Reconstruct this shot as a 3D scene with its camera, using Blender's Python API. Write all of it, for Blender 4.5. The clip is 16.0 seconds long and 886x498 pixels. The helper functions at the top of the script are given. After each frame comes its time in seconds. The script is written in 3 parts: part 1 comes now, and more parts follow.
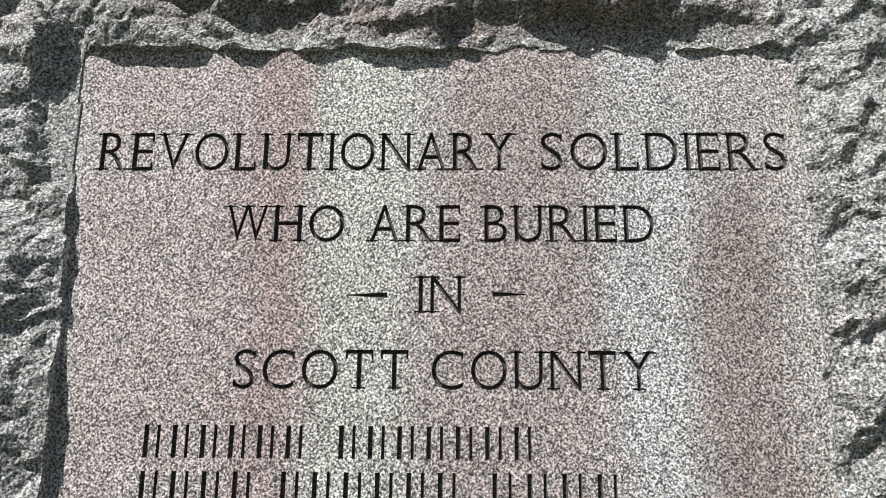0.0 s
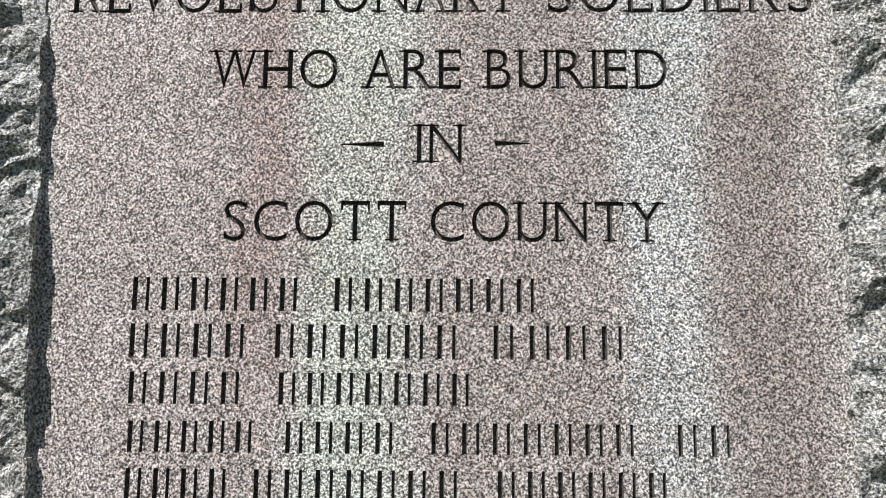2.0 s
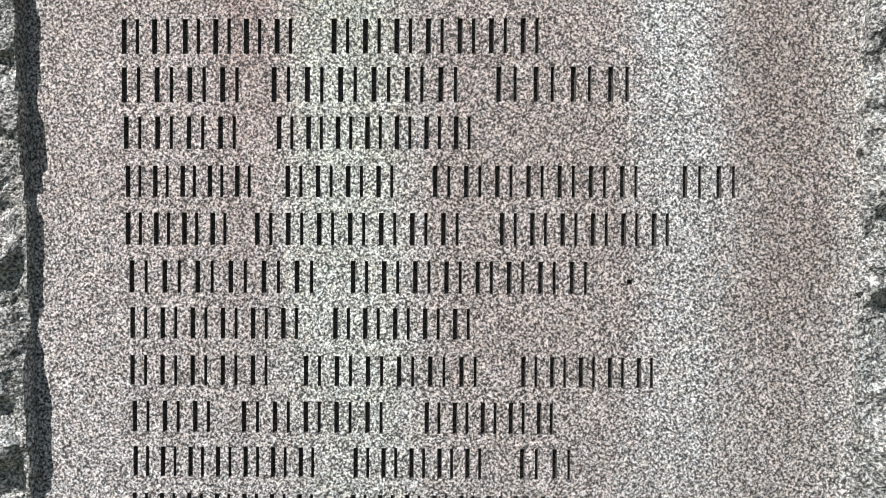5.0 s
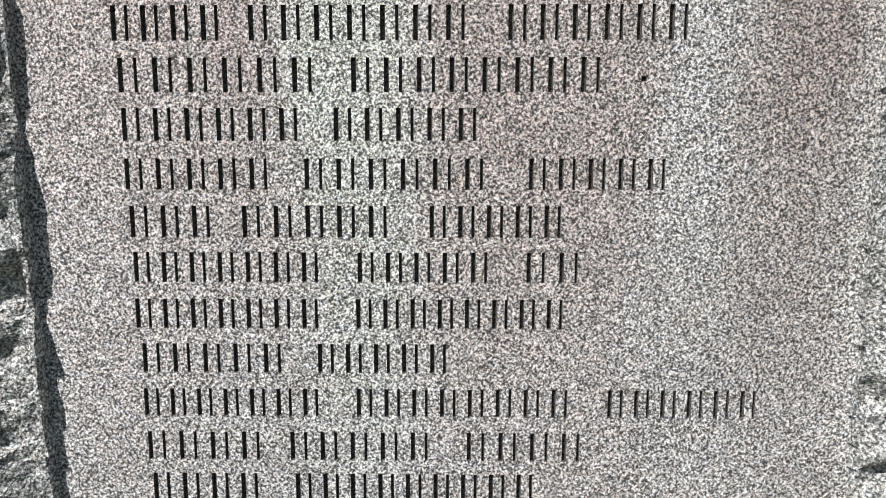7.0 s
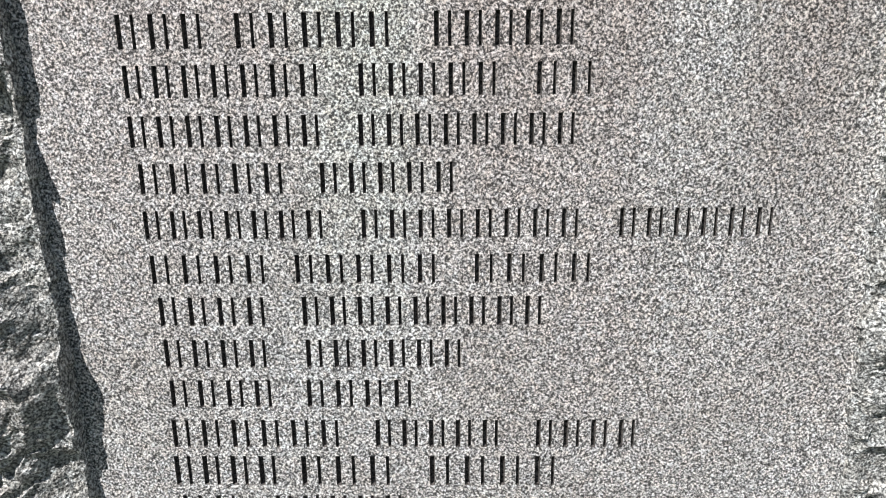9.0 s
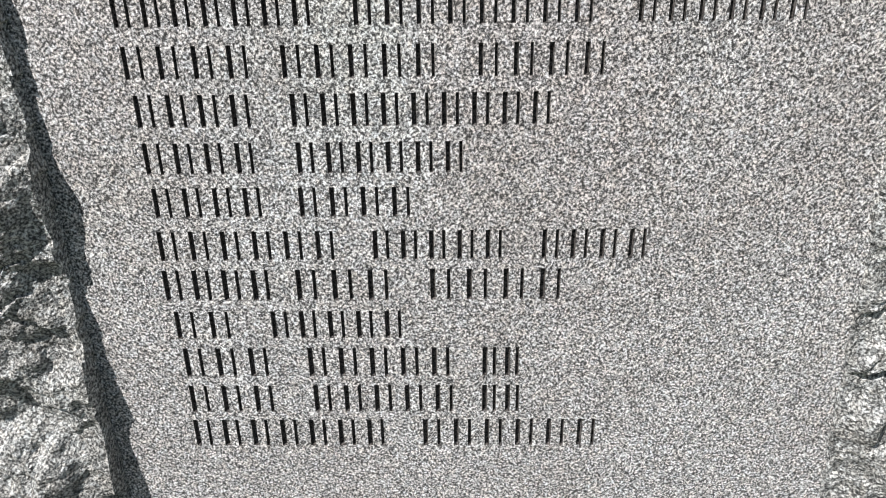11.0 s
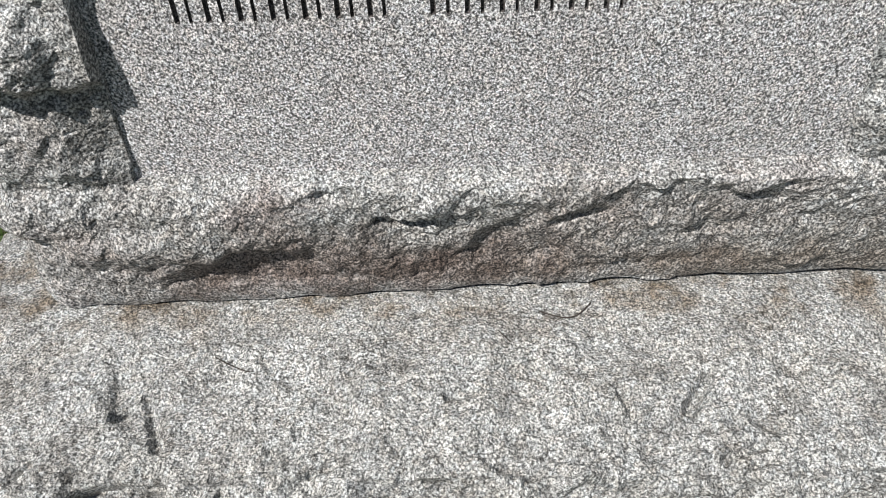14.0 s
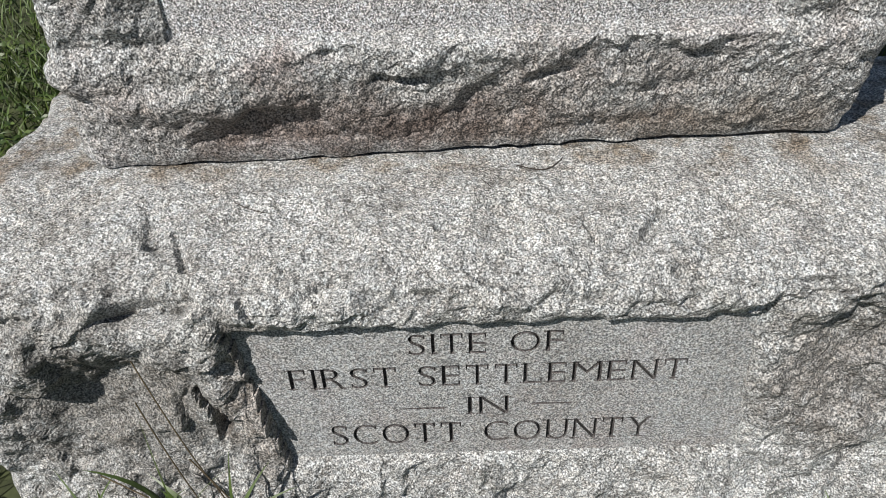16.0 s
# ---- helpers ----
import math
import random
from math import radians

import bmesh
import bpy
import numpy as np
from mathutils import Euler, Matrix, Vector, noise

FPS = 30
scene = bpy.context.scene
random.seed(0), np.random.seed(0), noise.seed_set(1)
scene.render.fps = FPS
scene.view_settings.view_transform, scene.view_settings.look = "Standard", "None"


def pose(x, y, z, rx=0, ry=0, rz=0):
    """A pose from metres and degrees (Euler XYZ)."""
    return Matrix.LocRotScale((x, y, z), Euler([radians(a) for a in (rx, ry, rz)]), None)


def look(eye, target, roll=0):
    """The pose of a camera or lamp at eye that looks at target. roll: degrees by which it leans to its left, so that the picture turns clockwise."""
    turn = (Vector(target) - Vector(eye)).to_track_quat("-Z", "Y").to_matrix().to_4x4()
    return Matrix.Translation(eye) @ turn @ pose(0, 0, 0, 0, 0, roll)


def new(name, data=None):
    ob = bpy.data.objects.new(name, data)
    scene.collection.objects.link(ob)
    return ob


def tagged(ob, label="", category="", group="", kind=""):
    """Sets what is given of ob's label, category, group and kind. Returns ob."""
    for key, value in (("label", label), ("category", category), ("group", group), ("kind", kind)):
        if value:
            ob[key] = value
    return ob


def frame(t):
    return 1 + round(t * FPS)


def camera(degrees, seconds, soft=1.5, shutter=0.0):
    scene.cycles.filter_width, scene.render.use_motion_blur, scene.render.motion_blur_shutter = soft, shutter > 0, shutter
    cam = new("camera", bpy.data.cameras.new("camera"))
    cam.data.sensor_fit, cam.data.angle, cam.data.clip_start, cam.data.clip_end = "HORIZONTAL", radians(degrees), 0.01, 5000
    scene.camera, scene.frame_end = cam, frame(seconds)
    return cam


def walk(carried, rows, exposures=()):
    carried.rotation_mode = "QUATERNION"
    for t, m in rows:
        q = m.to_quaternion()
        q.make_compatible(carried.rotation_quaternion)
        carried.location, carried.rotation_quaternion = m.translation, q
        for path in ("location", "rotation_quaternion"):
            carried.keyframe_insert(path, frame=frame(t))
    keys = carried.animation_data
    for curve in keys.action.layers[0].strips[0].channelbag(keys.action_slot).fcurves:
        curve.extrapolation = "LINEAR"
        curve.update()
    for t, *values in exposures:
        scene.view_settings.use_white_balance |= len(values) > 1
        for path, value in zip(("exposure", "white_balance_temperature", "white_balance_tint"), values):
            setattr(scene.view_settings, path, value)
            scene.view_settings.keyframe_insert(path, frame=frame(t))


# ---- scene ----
from mathutils.bvhtree import BVHTree

cam = camera(60.1, 16.0, soft=0.5)
PATH = [
    (0, (0.007, -0.773, 1.76), (-0.031, 1.166, 2.249), 0.4),
    (0.5, (0.007, -0.765, 1.745), (-0.03, 1.184, 2.192), 0.4),
    (1, (0.007, -0.749, 1.731), (-0.03, 1.212, 2.125), 0.5),
    (1.5, (0.008, -0.736, 1.717), (-0.032, 1.236, 2.051), 0.5),
    (2, (0.006, -0.723, 1.701), (-0.029, 1.257, 1.981), 0.4),
    (2.5, (0.005, -0.713, 1.679), (-0.024, 1.271, 1.925), 0.3),
    (3, (0.006, -0.71, 1.66), (-0.024, 1.28, 1.861), 0.3),
    (3.5, (0.009, -0.709, 1.642), (-0.027, 1.285, 1.785), 0.2),
    (4, (0.009, -0.706, 1.621), (-0.03, 1.292, 1.708), 0.2),
    (4.2, (0.009, -0.704, 1.61), (-0.032, 1.294, 1.681), 0.2),
    (6.3, (0.001, -0.686, 1.518), (-0.031, 1.303, 1.313), 0.1),
    (6.5, (0.002, -0.683, 1.51), (-0.033, 1.303, 1.276), 0.1),
    (7, (-0.001, -0.679, 1.491), (-0.031, 1.298, 1.186), -0.0),
    (7.5, (-0.001, -0.678, 1.473), (-0.035, 1.287, 1.102), -0.3),
    (8, (-0.002, -0.677, 1.452), (-0.039, 1.276, 1.024), -0.5),
    (8.5, (0.0, -0.675, 1.434), (-0.047, 1.263, 0.939), -0.7),
    (8.7, (-0.001, -0.672, 1.427), (-0.047, 1.257, 0.902), -0.7),
    (10.8, (-0.007, -0.646, 1.341), (-0.044, 1.173, 0.512), -0.9),
    (11, (-0.008, -0.645, 1.329), (-0.045, 1.163, 0.476), -0.9),
    (11.5, (-0.014, -0.643, 1.31), (-0.039, 1.115, 0.356), -0.8),
    (12, (-0.013, -0.638, 1.268), (-0.044, 1.074, 0.234), -1.1),
    (12.5, (-0.015, -0.64, 1.231), (-0.047, 1.011, 0.103), -1.4),
    (13, (-0.015, -0.644, 1.187), (-0.053, 0.946, -0.026), -1.9),
    (13.5, (-0.017, -0.653, 1.144), (-0.06, 0.877, -0.143), -2.4),
    (14, (-0.023, -0.677, 1.115), (-0.07, 0.801, -0.231), -2.9),
    (14.5, (-0.037, -0.736, 1.104), (-0.073, 0.725, -0.262), -2.9),
    (15, (-0.04, -0.802, 1.094), (-0.074, 0.66, -0.27), -2.9),
    (15.5, (-0.034, -0.872, 1.076), (-0.065, 0.613, -0.264), -2.8),
    (16, (-0.019, -0.919, 1.041), (-0.053, 0.596, -0.264), -2.8),
]
EXPOSURES = [(0.0, 0.36), (8.5, 0.36), (11.0, 0.29), (13.0, 0.18), (16.0, 0.18)]
walk(cam, [(t, look(eye, target, roll)) for t, eye, target, roll in PATH],
     exposures=EXPOSURES)

# ---- light: clear day, sun high to the left of the stone's face ----
SUN_EL, SUN_AZ = 51.0, 221.0          # degrees; azimuth clockwise from +Y
sun_dir = Vector((math.sin(radians(SUN_AZ)) * math.cos(radians(SUN_EL)),
                  math.cos(radians(SUN_AZ)) * math.cos(radians(SUN_EL)),
                  math.sin(radians(SUN_EL))))
world = bpy.data.worlds.new("sky")
scene.world = world
world.use_nodes = True
wn, wl = world.node_tree.nodes, world.node_tree.links
sky = wn.new("ShaderNodeTexSky")
sky.sky_type, sky.sun_disc = "NISHITA", False
sky.sun_elevation, sky.sun_rotation = radians(SUN_EL), radians(SUN_AZ)
wl.new(sky.outputs[0], wn["Background"].inputs[0])
wn["Background"].inputs[1].default_value = 0.052
sun = new("sun", bpy.data.lights.new("sun", "SUN"))
sun.data.energy, sun.data.angle, sun.data.color = 5.0, radians(0.55), (1.0, 0.962, 0.93)
sun.matrix_world = look(sun_dir * 20, (0, 0, 0))


# ---- materials ----
def tree(name):
    m = bpy.data.materials.new(name)
    m.use_nodes = True
    return m, m.node_tree.nodes, m.node_tree.links


def ramp(nodes, stops, interpolation="LINEAR"):
    r = nodes.new("ShaderNodeValToRGB")
    r.color_ramp.interpolation = interpolation
    els = r.color_ramp.elements
    while len(els) > 1:
        els.remove(els[-1])
    els[0].position, els[0].color = stops[0][0], (*stops[0][1], 1)
    for p, c in stops[1:]:
        els.new(p).color = (*c, 1)
    return r


def grey(v, warm=0.0):
    return (v * (1 + warm), v, v * (1 - warm))


def noise_node(nodes, links, vector, scale, detail=4.0, rough=0.55):
    n = nodes.new("ShaderNodeTexNoise")
    n.inputs["Scale"].default_value, n.inputs["Detail"].default_value = scale, detail
    n.inputs["Roughness"].default_value = rough
    links.new(vector, n.inputs["Vector"])
    return n.outputs["Fac"]


def mixed(nodes, links, kind, fac, a, b):
    m = nodes.new("ShaderNodeMix")
    m.data_type, m.blend_type = "RGBA", kind
    for socket, value in ((m.inputs[0], fac), (m.inputs[6], a), (m.inputs[7], b)):
        if isinstance(value, (int, float)):
            socket.default_value = value
        elif isinstance(value, tuple):
            socket.default_value = (*value, 1)
        else:
            links.new(value, socket)
    return m.outputs[2]


def stretched(nodes, links, vector, sx, sy, sz):
    m = nodes.new("ShaderNodeMapping")
    m.inputs["Scale"].default_value = (sx, sy, sz)
    links.new(vector, m.inputs["Vector"])
    return m.outputs[0]


def granite(name, grain, tones, relief, stains, rough=0.75, gain=1.0, clump=0.2, flake=0.0):
    """Speckled granite. tones: black mica, grey quartz, pale and white feldspar. stains(nodes, links, position, colour)
    lays weathering and any painted shade over it.
    """
    m, n, l = tree(name)
    where = n.new("ShaderNodeNewGeometry").outputs["Position"]
    mica, quartz, pale, white = tones
    turned = n.new("ShaderNodeMapping")
    turned.inputs["Rotation"].default_value = (0.61, 0.83, 0.37)
    l.new(where, turned.inputs["Vector"])
    speckle = noise_node(n, l, turned.outputs[0], grain, 2.5, 0.72)
    speck = ramp(n, [(0.36, grey(mica)), (0.42, grey(mica * 1.8)), (0.465, grey(quartz)), (0.51, grey(0.5 * (quartz + pale), 0.01)),
                     (0.55, grey(pale, 0.015)), (0.62, grey(white)), (0.70, grey(white * 1.06, -0.01))])
    l.new(speckle, speck.inputs[0])
    colour = speck.outputs[0]
    # crystals in clumps, each a little lighter, darker, cooler or pinker
    cells = n.new("ShaderNodeTexVoronoi")
    cells.inputs["Scale"].default_value = grain * 0.45
    l.new(where, cells.inputs["Vector"])
    split = n.new("ShaderNodeSeparateColor")
    l.new(cells.outputs["Color"], split.inputs[0])
    tone = ramp(n, [(0.0, grey(1 - clump, -0.02)), (0.4, grey(1.0, 0.03)), (0.7, grey(1.0, -0.03)), (1.0, grey(1 + clump, 0.01))])
    l.new(split.outputs[0], tone.inputs[0])
    colour = mixed(n, l, "MULTIPLY", 1.0, colour, tone.outputs[0])
    if flake:
        chip = ramp(n, [(0.36, grey(0.30)), (0.45, grey(0.82)), (0.55, grey(1.05)), (0.64, grey(1.45))])
        l.new(noise_node(n, l, where, grain * 0.33, 3, 0.6), chip.inputs[0])
        colour = mixed(n, l, "MULTIPLY", flake, colour, chip.outputs[0])
    broad = ramp(n, [(0.30, grey(0.90 * gain, 0.01)), (0.70, grey(1.10 * gain, -0.012))])
    l.new(noise_node(n, l, where, 7, 6, 0.6), broad.inputs[0])
    colour = mixed(n, l, "MULTIPLY", 1.0, colour, broad.outputs[0])
    colour = stains(n, l, where, colour)
    bsdf = n["Principled BSDF"]
    l.new(colour, bsdf.inputs["Base Color"])
    glint = ramp(n, [(0.2, grey(rough + 0.12)), (0.8, grey(rough - 0.14))])
    l.new(split.outputs[1], glint.inputs[0])
    l.new(glint.outputs[0], bsdf.inputs["Roughness"])
    bsdf.inputs["Specular IOR Level"].default_value = 0.35
    last = None
    for scale, distance in relief:
        b = n.new("ShaderNodeBump")
        b.inputs["Strength"].default_value, b.inputs["Distance"].default_value = 1.0, distance
        l.new(noise_node(n, l, where, scale, 3, 0.55), b.inputs["Height"])
        if last:
            l.new(last, b.inputs["Normal"])
        last = b.outputs[0]
    l.new(last, bsdf.inputs["Normal"])
    return m


def height_fade(n, l, where, low, high):
    """0 below low, 1 above high, in metres."""
    s = n.new("ShaderNodeSeparateXYZ")
    l.new(where, s.inputs[0])
    r = n.new("ShaderNodeMapRange")
    r.inputs["From Min"].default_value, r.inputs["From Max"].default_value = low, high
    l.new(s.outputs[2], r.inputs[0])
    return r.outputs[0]


def times(n, l, a, b):
    m = n.new("ShaderNodeMath")
    m.operation = "MULTIPLY"
    for s, v in ((m.inputs[0], a), (m.inputs[1], b)):
        if isinstance(v, (int, float)):
            s.default_value = v
        else:
            l.new(v, s)
    return m.outputs[0]


# stains that run down the dressed face: x, half-width, upper and lower end, tint, strength
STREAKS = [
    (0.000, 0.450, 2.30, 1.45, (0.985, 0.955, 0.945), 0.90),  # rosy tinge of the upper face
    (-0.310, 0.089, 2.30, 1.25, (0.95, 0.885, 0.875), 0.90),  # pink wash
    (-0.182, 0.034, 2.30, 1.45, (0.78, 0.645, 0.62), 0.85),  # rust
    (-0.092, 0.050, 2.30, 1.30, (1.1, 1.18, 1.1), 0.90),  # algae pale
    (-0.032, 0.013, 1.92, 1.70, (0.78, 0.64, 0.62), 0.80),  # thin rust
    (0.069, 0.088, 2.30, 1.15, (0.82, 0.745, 0.72), 0.85),  # brown
    (0.209, 0.043, 2.30, 1.50, (1.08, 1.14, 1.15), 0.85),  # bluish pale
    (0.301, 0.043, 2.10, 1.22, (0.7, 0.63, 0.6), 0.90),  # dark brown
    (0.367, 0.020, 2.30, 1.00, (1.1, 1.1, 1.07), 0.80),  # pale edge
]


def run_off(n, l, where, colour):
    """Long rusty and algae-grey streaks down the dressed face, fading towards the foot."""
    fray = noise_node(n, l, stretched(n, l, where, 42, 1, 2.6), 1.0, 6, 0.65)
    grains = noise_node(n, l, where, 190, 3, 0.65)
    drift = noise_node(n, l, stretched(n, l, where, 5, 1, 3.0), 1.0, 3, 0.5)
    s = n.new("ShaderNodeSeparateXYZ")
    l.new(where, s.inputs[0])
    for x, half, top, low, tint, strength in STREAKS:
        gap = n.new("ShaderNodeMath")
        gap.operation = "MULTIPLY_ADD"
        l.new(drift, gap.inputs[0])
        gap.inputs[1].default_value = 0.10
        l.new(s.outputs[0], gap.inputs[2])
        off = n.new("ShaderNodeMath")
        off.operation = "SUBTRACT"
        l.new(gap.outputs[0], off.inputs[0])
        off.inputs[1].default_value = x + 0.05
        away = n.new("ShaderNodeMath")
        away.operation = "ABSOLUTE"
        l.new(off.outputs[0], away.inputs[0])
        ragged = n.new("ShaderNodeMath")
        ragged.operation = "MULTIPLY_ADD"
        l.new(fray, ragged.inputs[0])
        ragged.inputs[1].default_value = 0.075
        l.new(away.outputs[0], ragged.inputs[2])
        pores = n.new("ShaderNodeMath")
        pores.operation = "MULTIPLY_ADD"
        l.new(grains, pores.inputs[0])
        pores.inputs[1].default_value = 0.06
        l.new(ragged.outputs[0], pores.inputs[2])
        body = n.new("ShaderNodeMapRange")
        body.interpolation_type = "SMOOTHSTEP"
        body.inputs["From Min"].default_value, body.inputs["From Max"].default_value = half + 0.0675 + 0.032, half + 0.0675 - 0.030
        l.new(pores.outputs[0], body.inputs[0])
        up = height_fade(n, l, where, low - 0.22, low + 0.35)
        head = height_fade(n, l, where, top + 0.02, top - 0.12)
        colour = mixed(n, l, "MULTIPLY", times(n, l, times(n, l, body.outputs[0], times(n, l, up, head)), strength), colour, tint)
    blush = ramp(n, [(0.42, grey(0)), (0.62, grey(1))])
    l.new(noise_node(n, l, stretched(n, l, where, 4, 1, 1.6), 1.5, 5, 0.6), blush.inputs[0])
    colour = mixed(n, l, "MULTIPLY", times(n, l, blush.outputs[0], 0.35), colour, (0.95, 0.90, 0.88))
    blotch = ramp(n, [(0.55, grey(0)), (0.75, grey(1))])
    l.new(noise_node(n, l, where, 4, 5, 0.6), blotch.inputs[0])
    return mixed(n, l, "MULTIPLY", times(n, l, blotch.outputs[0], 0.5), colour, (0.90, 0.90, 0.86))


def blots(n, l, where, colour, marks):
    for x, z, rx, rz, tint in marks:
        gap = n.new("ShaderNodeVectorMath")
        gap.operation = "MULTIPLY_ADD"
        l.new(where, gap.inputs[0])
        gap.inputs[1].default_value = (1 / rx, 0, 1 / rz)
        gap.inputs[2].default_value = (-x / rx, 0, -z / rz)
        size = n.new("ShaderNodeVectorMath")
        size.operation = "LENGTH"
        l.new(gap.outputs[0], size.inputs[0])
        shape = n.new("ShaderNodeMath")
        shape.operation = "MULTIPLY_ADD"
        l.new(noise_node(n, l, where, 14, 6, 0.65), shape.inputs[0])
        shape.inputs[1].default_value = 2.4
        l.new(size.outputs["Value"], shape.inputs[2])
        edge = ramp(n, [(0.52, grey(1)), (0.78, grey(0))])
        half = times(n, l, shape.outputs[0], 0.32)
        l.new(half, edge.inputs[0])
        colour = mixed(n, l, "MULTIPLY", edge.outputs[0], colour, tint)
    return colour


# rusty stains, grey patches and painted foot shade on the broken rock: x, z, half-width, half-height, tint
# the widest entry paints in the shade of a downward-leaning foot
STAINS_AND_SHADE = [(0.02, 0.520, 0.75, 0.075, (0.80, 0.775, 0.75)), (-0.20, 0.50, 0.24, 0.06, (0.62, 0.555, 0.535)), (0.0, 0.480, 0.30, 0.035, (0.72, 0.66, 0.63)), (0.33, 0.475, 0.24, 0.030, (0.72, 0.67, 0.62)),
          (-0.24, 0.59, 0.07, 0.025, (0.84, 0.76, 0.74)), (-0.40, 0.70, 0.08, 0.10, (0.82, 0.81, 0.80)),
          (0.05, 2.215, 0.30, 0.03, (0.78, 0.70, 0.68)), (-0.25, 2.24, 0.20, 0.04, (0.78, 0.75, 0.73))]


# brown marks beside the plaque; both hollows have their shade painted in
PED_STAINS_AND_SHADE = [(0.49, 0.25, 0.14, 0.15, (0.62, 0.59, 0.57)), (-0.50, 0.22, 0.18, 0.17, (0.58, 0.56, 0.54)),
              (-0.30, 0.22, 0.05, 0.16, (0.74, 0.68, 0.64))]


def weather(n, l, where, colour):
    """Soot-grey and pinkish patches on the broken rock, then its stains and the foot's painted shade."""
    colour = mixed(n, l, "MULTIPLY", 1.0, colour, (0.985, 1.0, 0.975))
    soot = ramp(n, [(0.52, grey(0)), (0.72, grey(1))])
    l.new(noise_node(n, l, where, 9, 7, 0.68), soot.inputs[0])
    colour = mixed(n, l, "MULTIPLY", times(n, l, soot.outputs[0], 0.6), colour, (0.66, 0.64, 0.62))
    pink = ramp(n, [(0.52, grey(0)), (0.66, grey(1))])
    l.new(noise_node(n, l, stretched(n, l, where, 6, 3, 3.5), 1.3, 4, 0.6), pink.inputs[0])
    colour = mixed(n, l, "MULTIPLY", times(n, l, pink.outputs[0], 0.55), colour, (0.88, 0.79, 0.77))
    return blots(n, l, where, colour, STAINS_AND_SHADE)


def lichen(n, l, where, colour):
    """The pedestal: ochre and brown wash, sooty flecks, shade painted into the front's hollows."""
    colour = mixed(n, l, "MULTIPLY", 1.0, colour, (0.985, 1.0, 0.965))
    ochre = ramp(n, [(0.48, grey(0)), (0.68, grey(1))])
    l.new(noise_node(n, l, where, 8, 6, 0.65), ochre.inputs[0])
    colour = mixed(n, l, "MULTIPLY", times(n, l, ochre.outputs[0], 0.25), colour, (0.96, 0.90, 0.81))
    soot = ramp(n, [(0.52, grey(0)), (0.64, grey(1))])
    l.new(noise_node(n, l, where, 17, 8, 0.72), soot.inputs[0])
    colour = mixed(n, l, "MULTIPLY", times(n, l, soot.outputs[0], 0.7), colour, (0.50, 0.49, 0.48))
    flecks = ramp(n, [(0.60, grey(0)), (0.68, grey(1))])
    l.new(noise_node(n, l, stretched(n, l, where, 70, 110, 130), 1.0, 6, 0.7), flecks.inputs[0])
    colour = mixed(n, l, "MULTIPLY", times(n, l, flecks.outputs[0], 0.85), colour, (0.34, 0.33, 0.32))
    vein = ramp(n, [(0.488, grey(0)), (0.499, grey(1)), (0.501, grey(1)), (0.512, grey(0))])
    l.new(noise_node(n, l, stretched(n, l, where, 9, 14, 14), 1.0, 5, 0.6), vein.inputs[0])
    gate = ramp(n, [(0.46, grey(0)), (0.54, grey(1))])
    l.new(noise_node(n, l, where, 13, 3, 0.5), gate.inputs[0])
    colour = mixed(n, l, "MULTIPLY", times(n, l, times(n, l, vein.outputs[0], gate.outputs[0]), 0.85), colour, (0.30, 0.28, 0.26))
    s = n.new("ShaderNodeSeparateXYZ")
    l.new(where, s.inputs[0])
    drip = n.new("ShaderNodeMapRange")      # brown tide line that runs along the joint
    drip.inputs["From Min"].default_value, drip.inputs["From Max"].default_value = -0.10, -0.035
    l.new(s.outputs[1], drip.inputs[0])
    tide = ramp(n, [(0.47, grey(0)), (0.62, grey(1))])
    l.new(noise_node(n, l, where, 16, 6, 0.65), tide.inputs[0])
    colour = mixed(n, l, "MULTIPLY", times(n, l, times(n, l, drip.outputs[0], tide.outputs[0]), 0.95), colour, (0.52, 0.43, 0.34))
    return blots(n, l, where, colour, PED_STAINS_AND_SHADE)


# grime of the cuts, with the grooves' shade painted into the same tint
def grime_and_shade(n, l, where, colour):
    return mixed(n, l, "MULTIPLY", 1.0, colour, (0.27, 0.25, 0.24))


FACE = granite("dressed_granite", 430, (0.045, 0.24, 0.58, 0.95), [(330, 0.0011)], run_off, gain=0.94, clump=0.16)
CUT = granite("grimy_shaded_cut_granite", 500, (0.05, 0.25, 0.42, 0.60), [(600, 0.0004)], grime_and_shade, 0.9)
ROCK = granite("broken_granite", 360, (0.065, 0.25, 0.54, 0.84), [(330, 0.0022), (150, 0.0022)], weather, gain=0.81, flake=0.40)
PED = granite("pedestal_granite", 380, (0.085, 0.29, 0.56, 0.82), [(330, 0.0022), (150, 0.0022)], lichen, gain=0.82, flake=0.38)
PLAQUE = granite("dressed_pedestal_granite", 400, (0.09, 0.25, 0.46, 0.70), [(330, 0.0009)], weather, gain=0.88, clump=0.15)


def plain(name, colour, rough, scale, spread=0.35, translucent=0.0):
    m, n, l = tree(name)
    where = n.new("ShaderNodeNewGeometry")
    tone = ramp(n, [(0.25, tuple(c * (1 - spread) for c in colour)), (0.75, tuple(c * (1 + spread) for c in colour))])
    l.new(noise_node(n, l, where.outputs["Position"], scale, 5, 0.6), tone.inputs[0])
    vary = ramp(n, [(0.0, (0.6, 0.66, 0.5)), (0.5, (1, 1, 1)), (1.0, (1.45, 1.3, 1.05))])
    l.new(where.outputs["Random Per Island"], vary.inputs[0])
    b = n["Principled BSDF"]
    l.new(mixed(n, l, "MULTIPLY", 1.0 if translucent else 0.0, tone.outputs[0], vary.outputs[0]), b.inputs["Base Color"])
    b.inputs["Roughness"].default_value = rough
    if translucent:
        b.inputs["Specular IOR Level"].default_value = 0.4
    return m


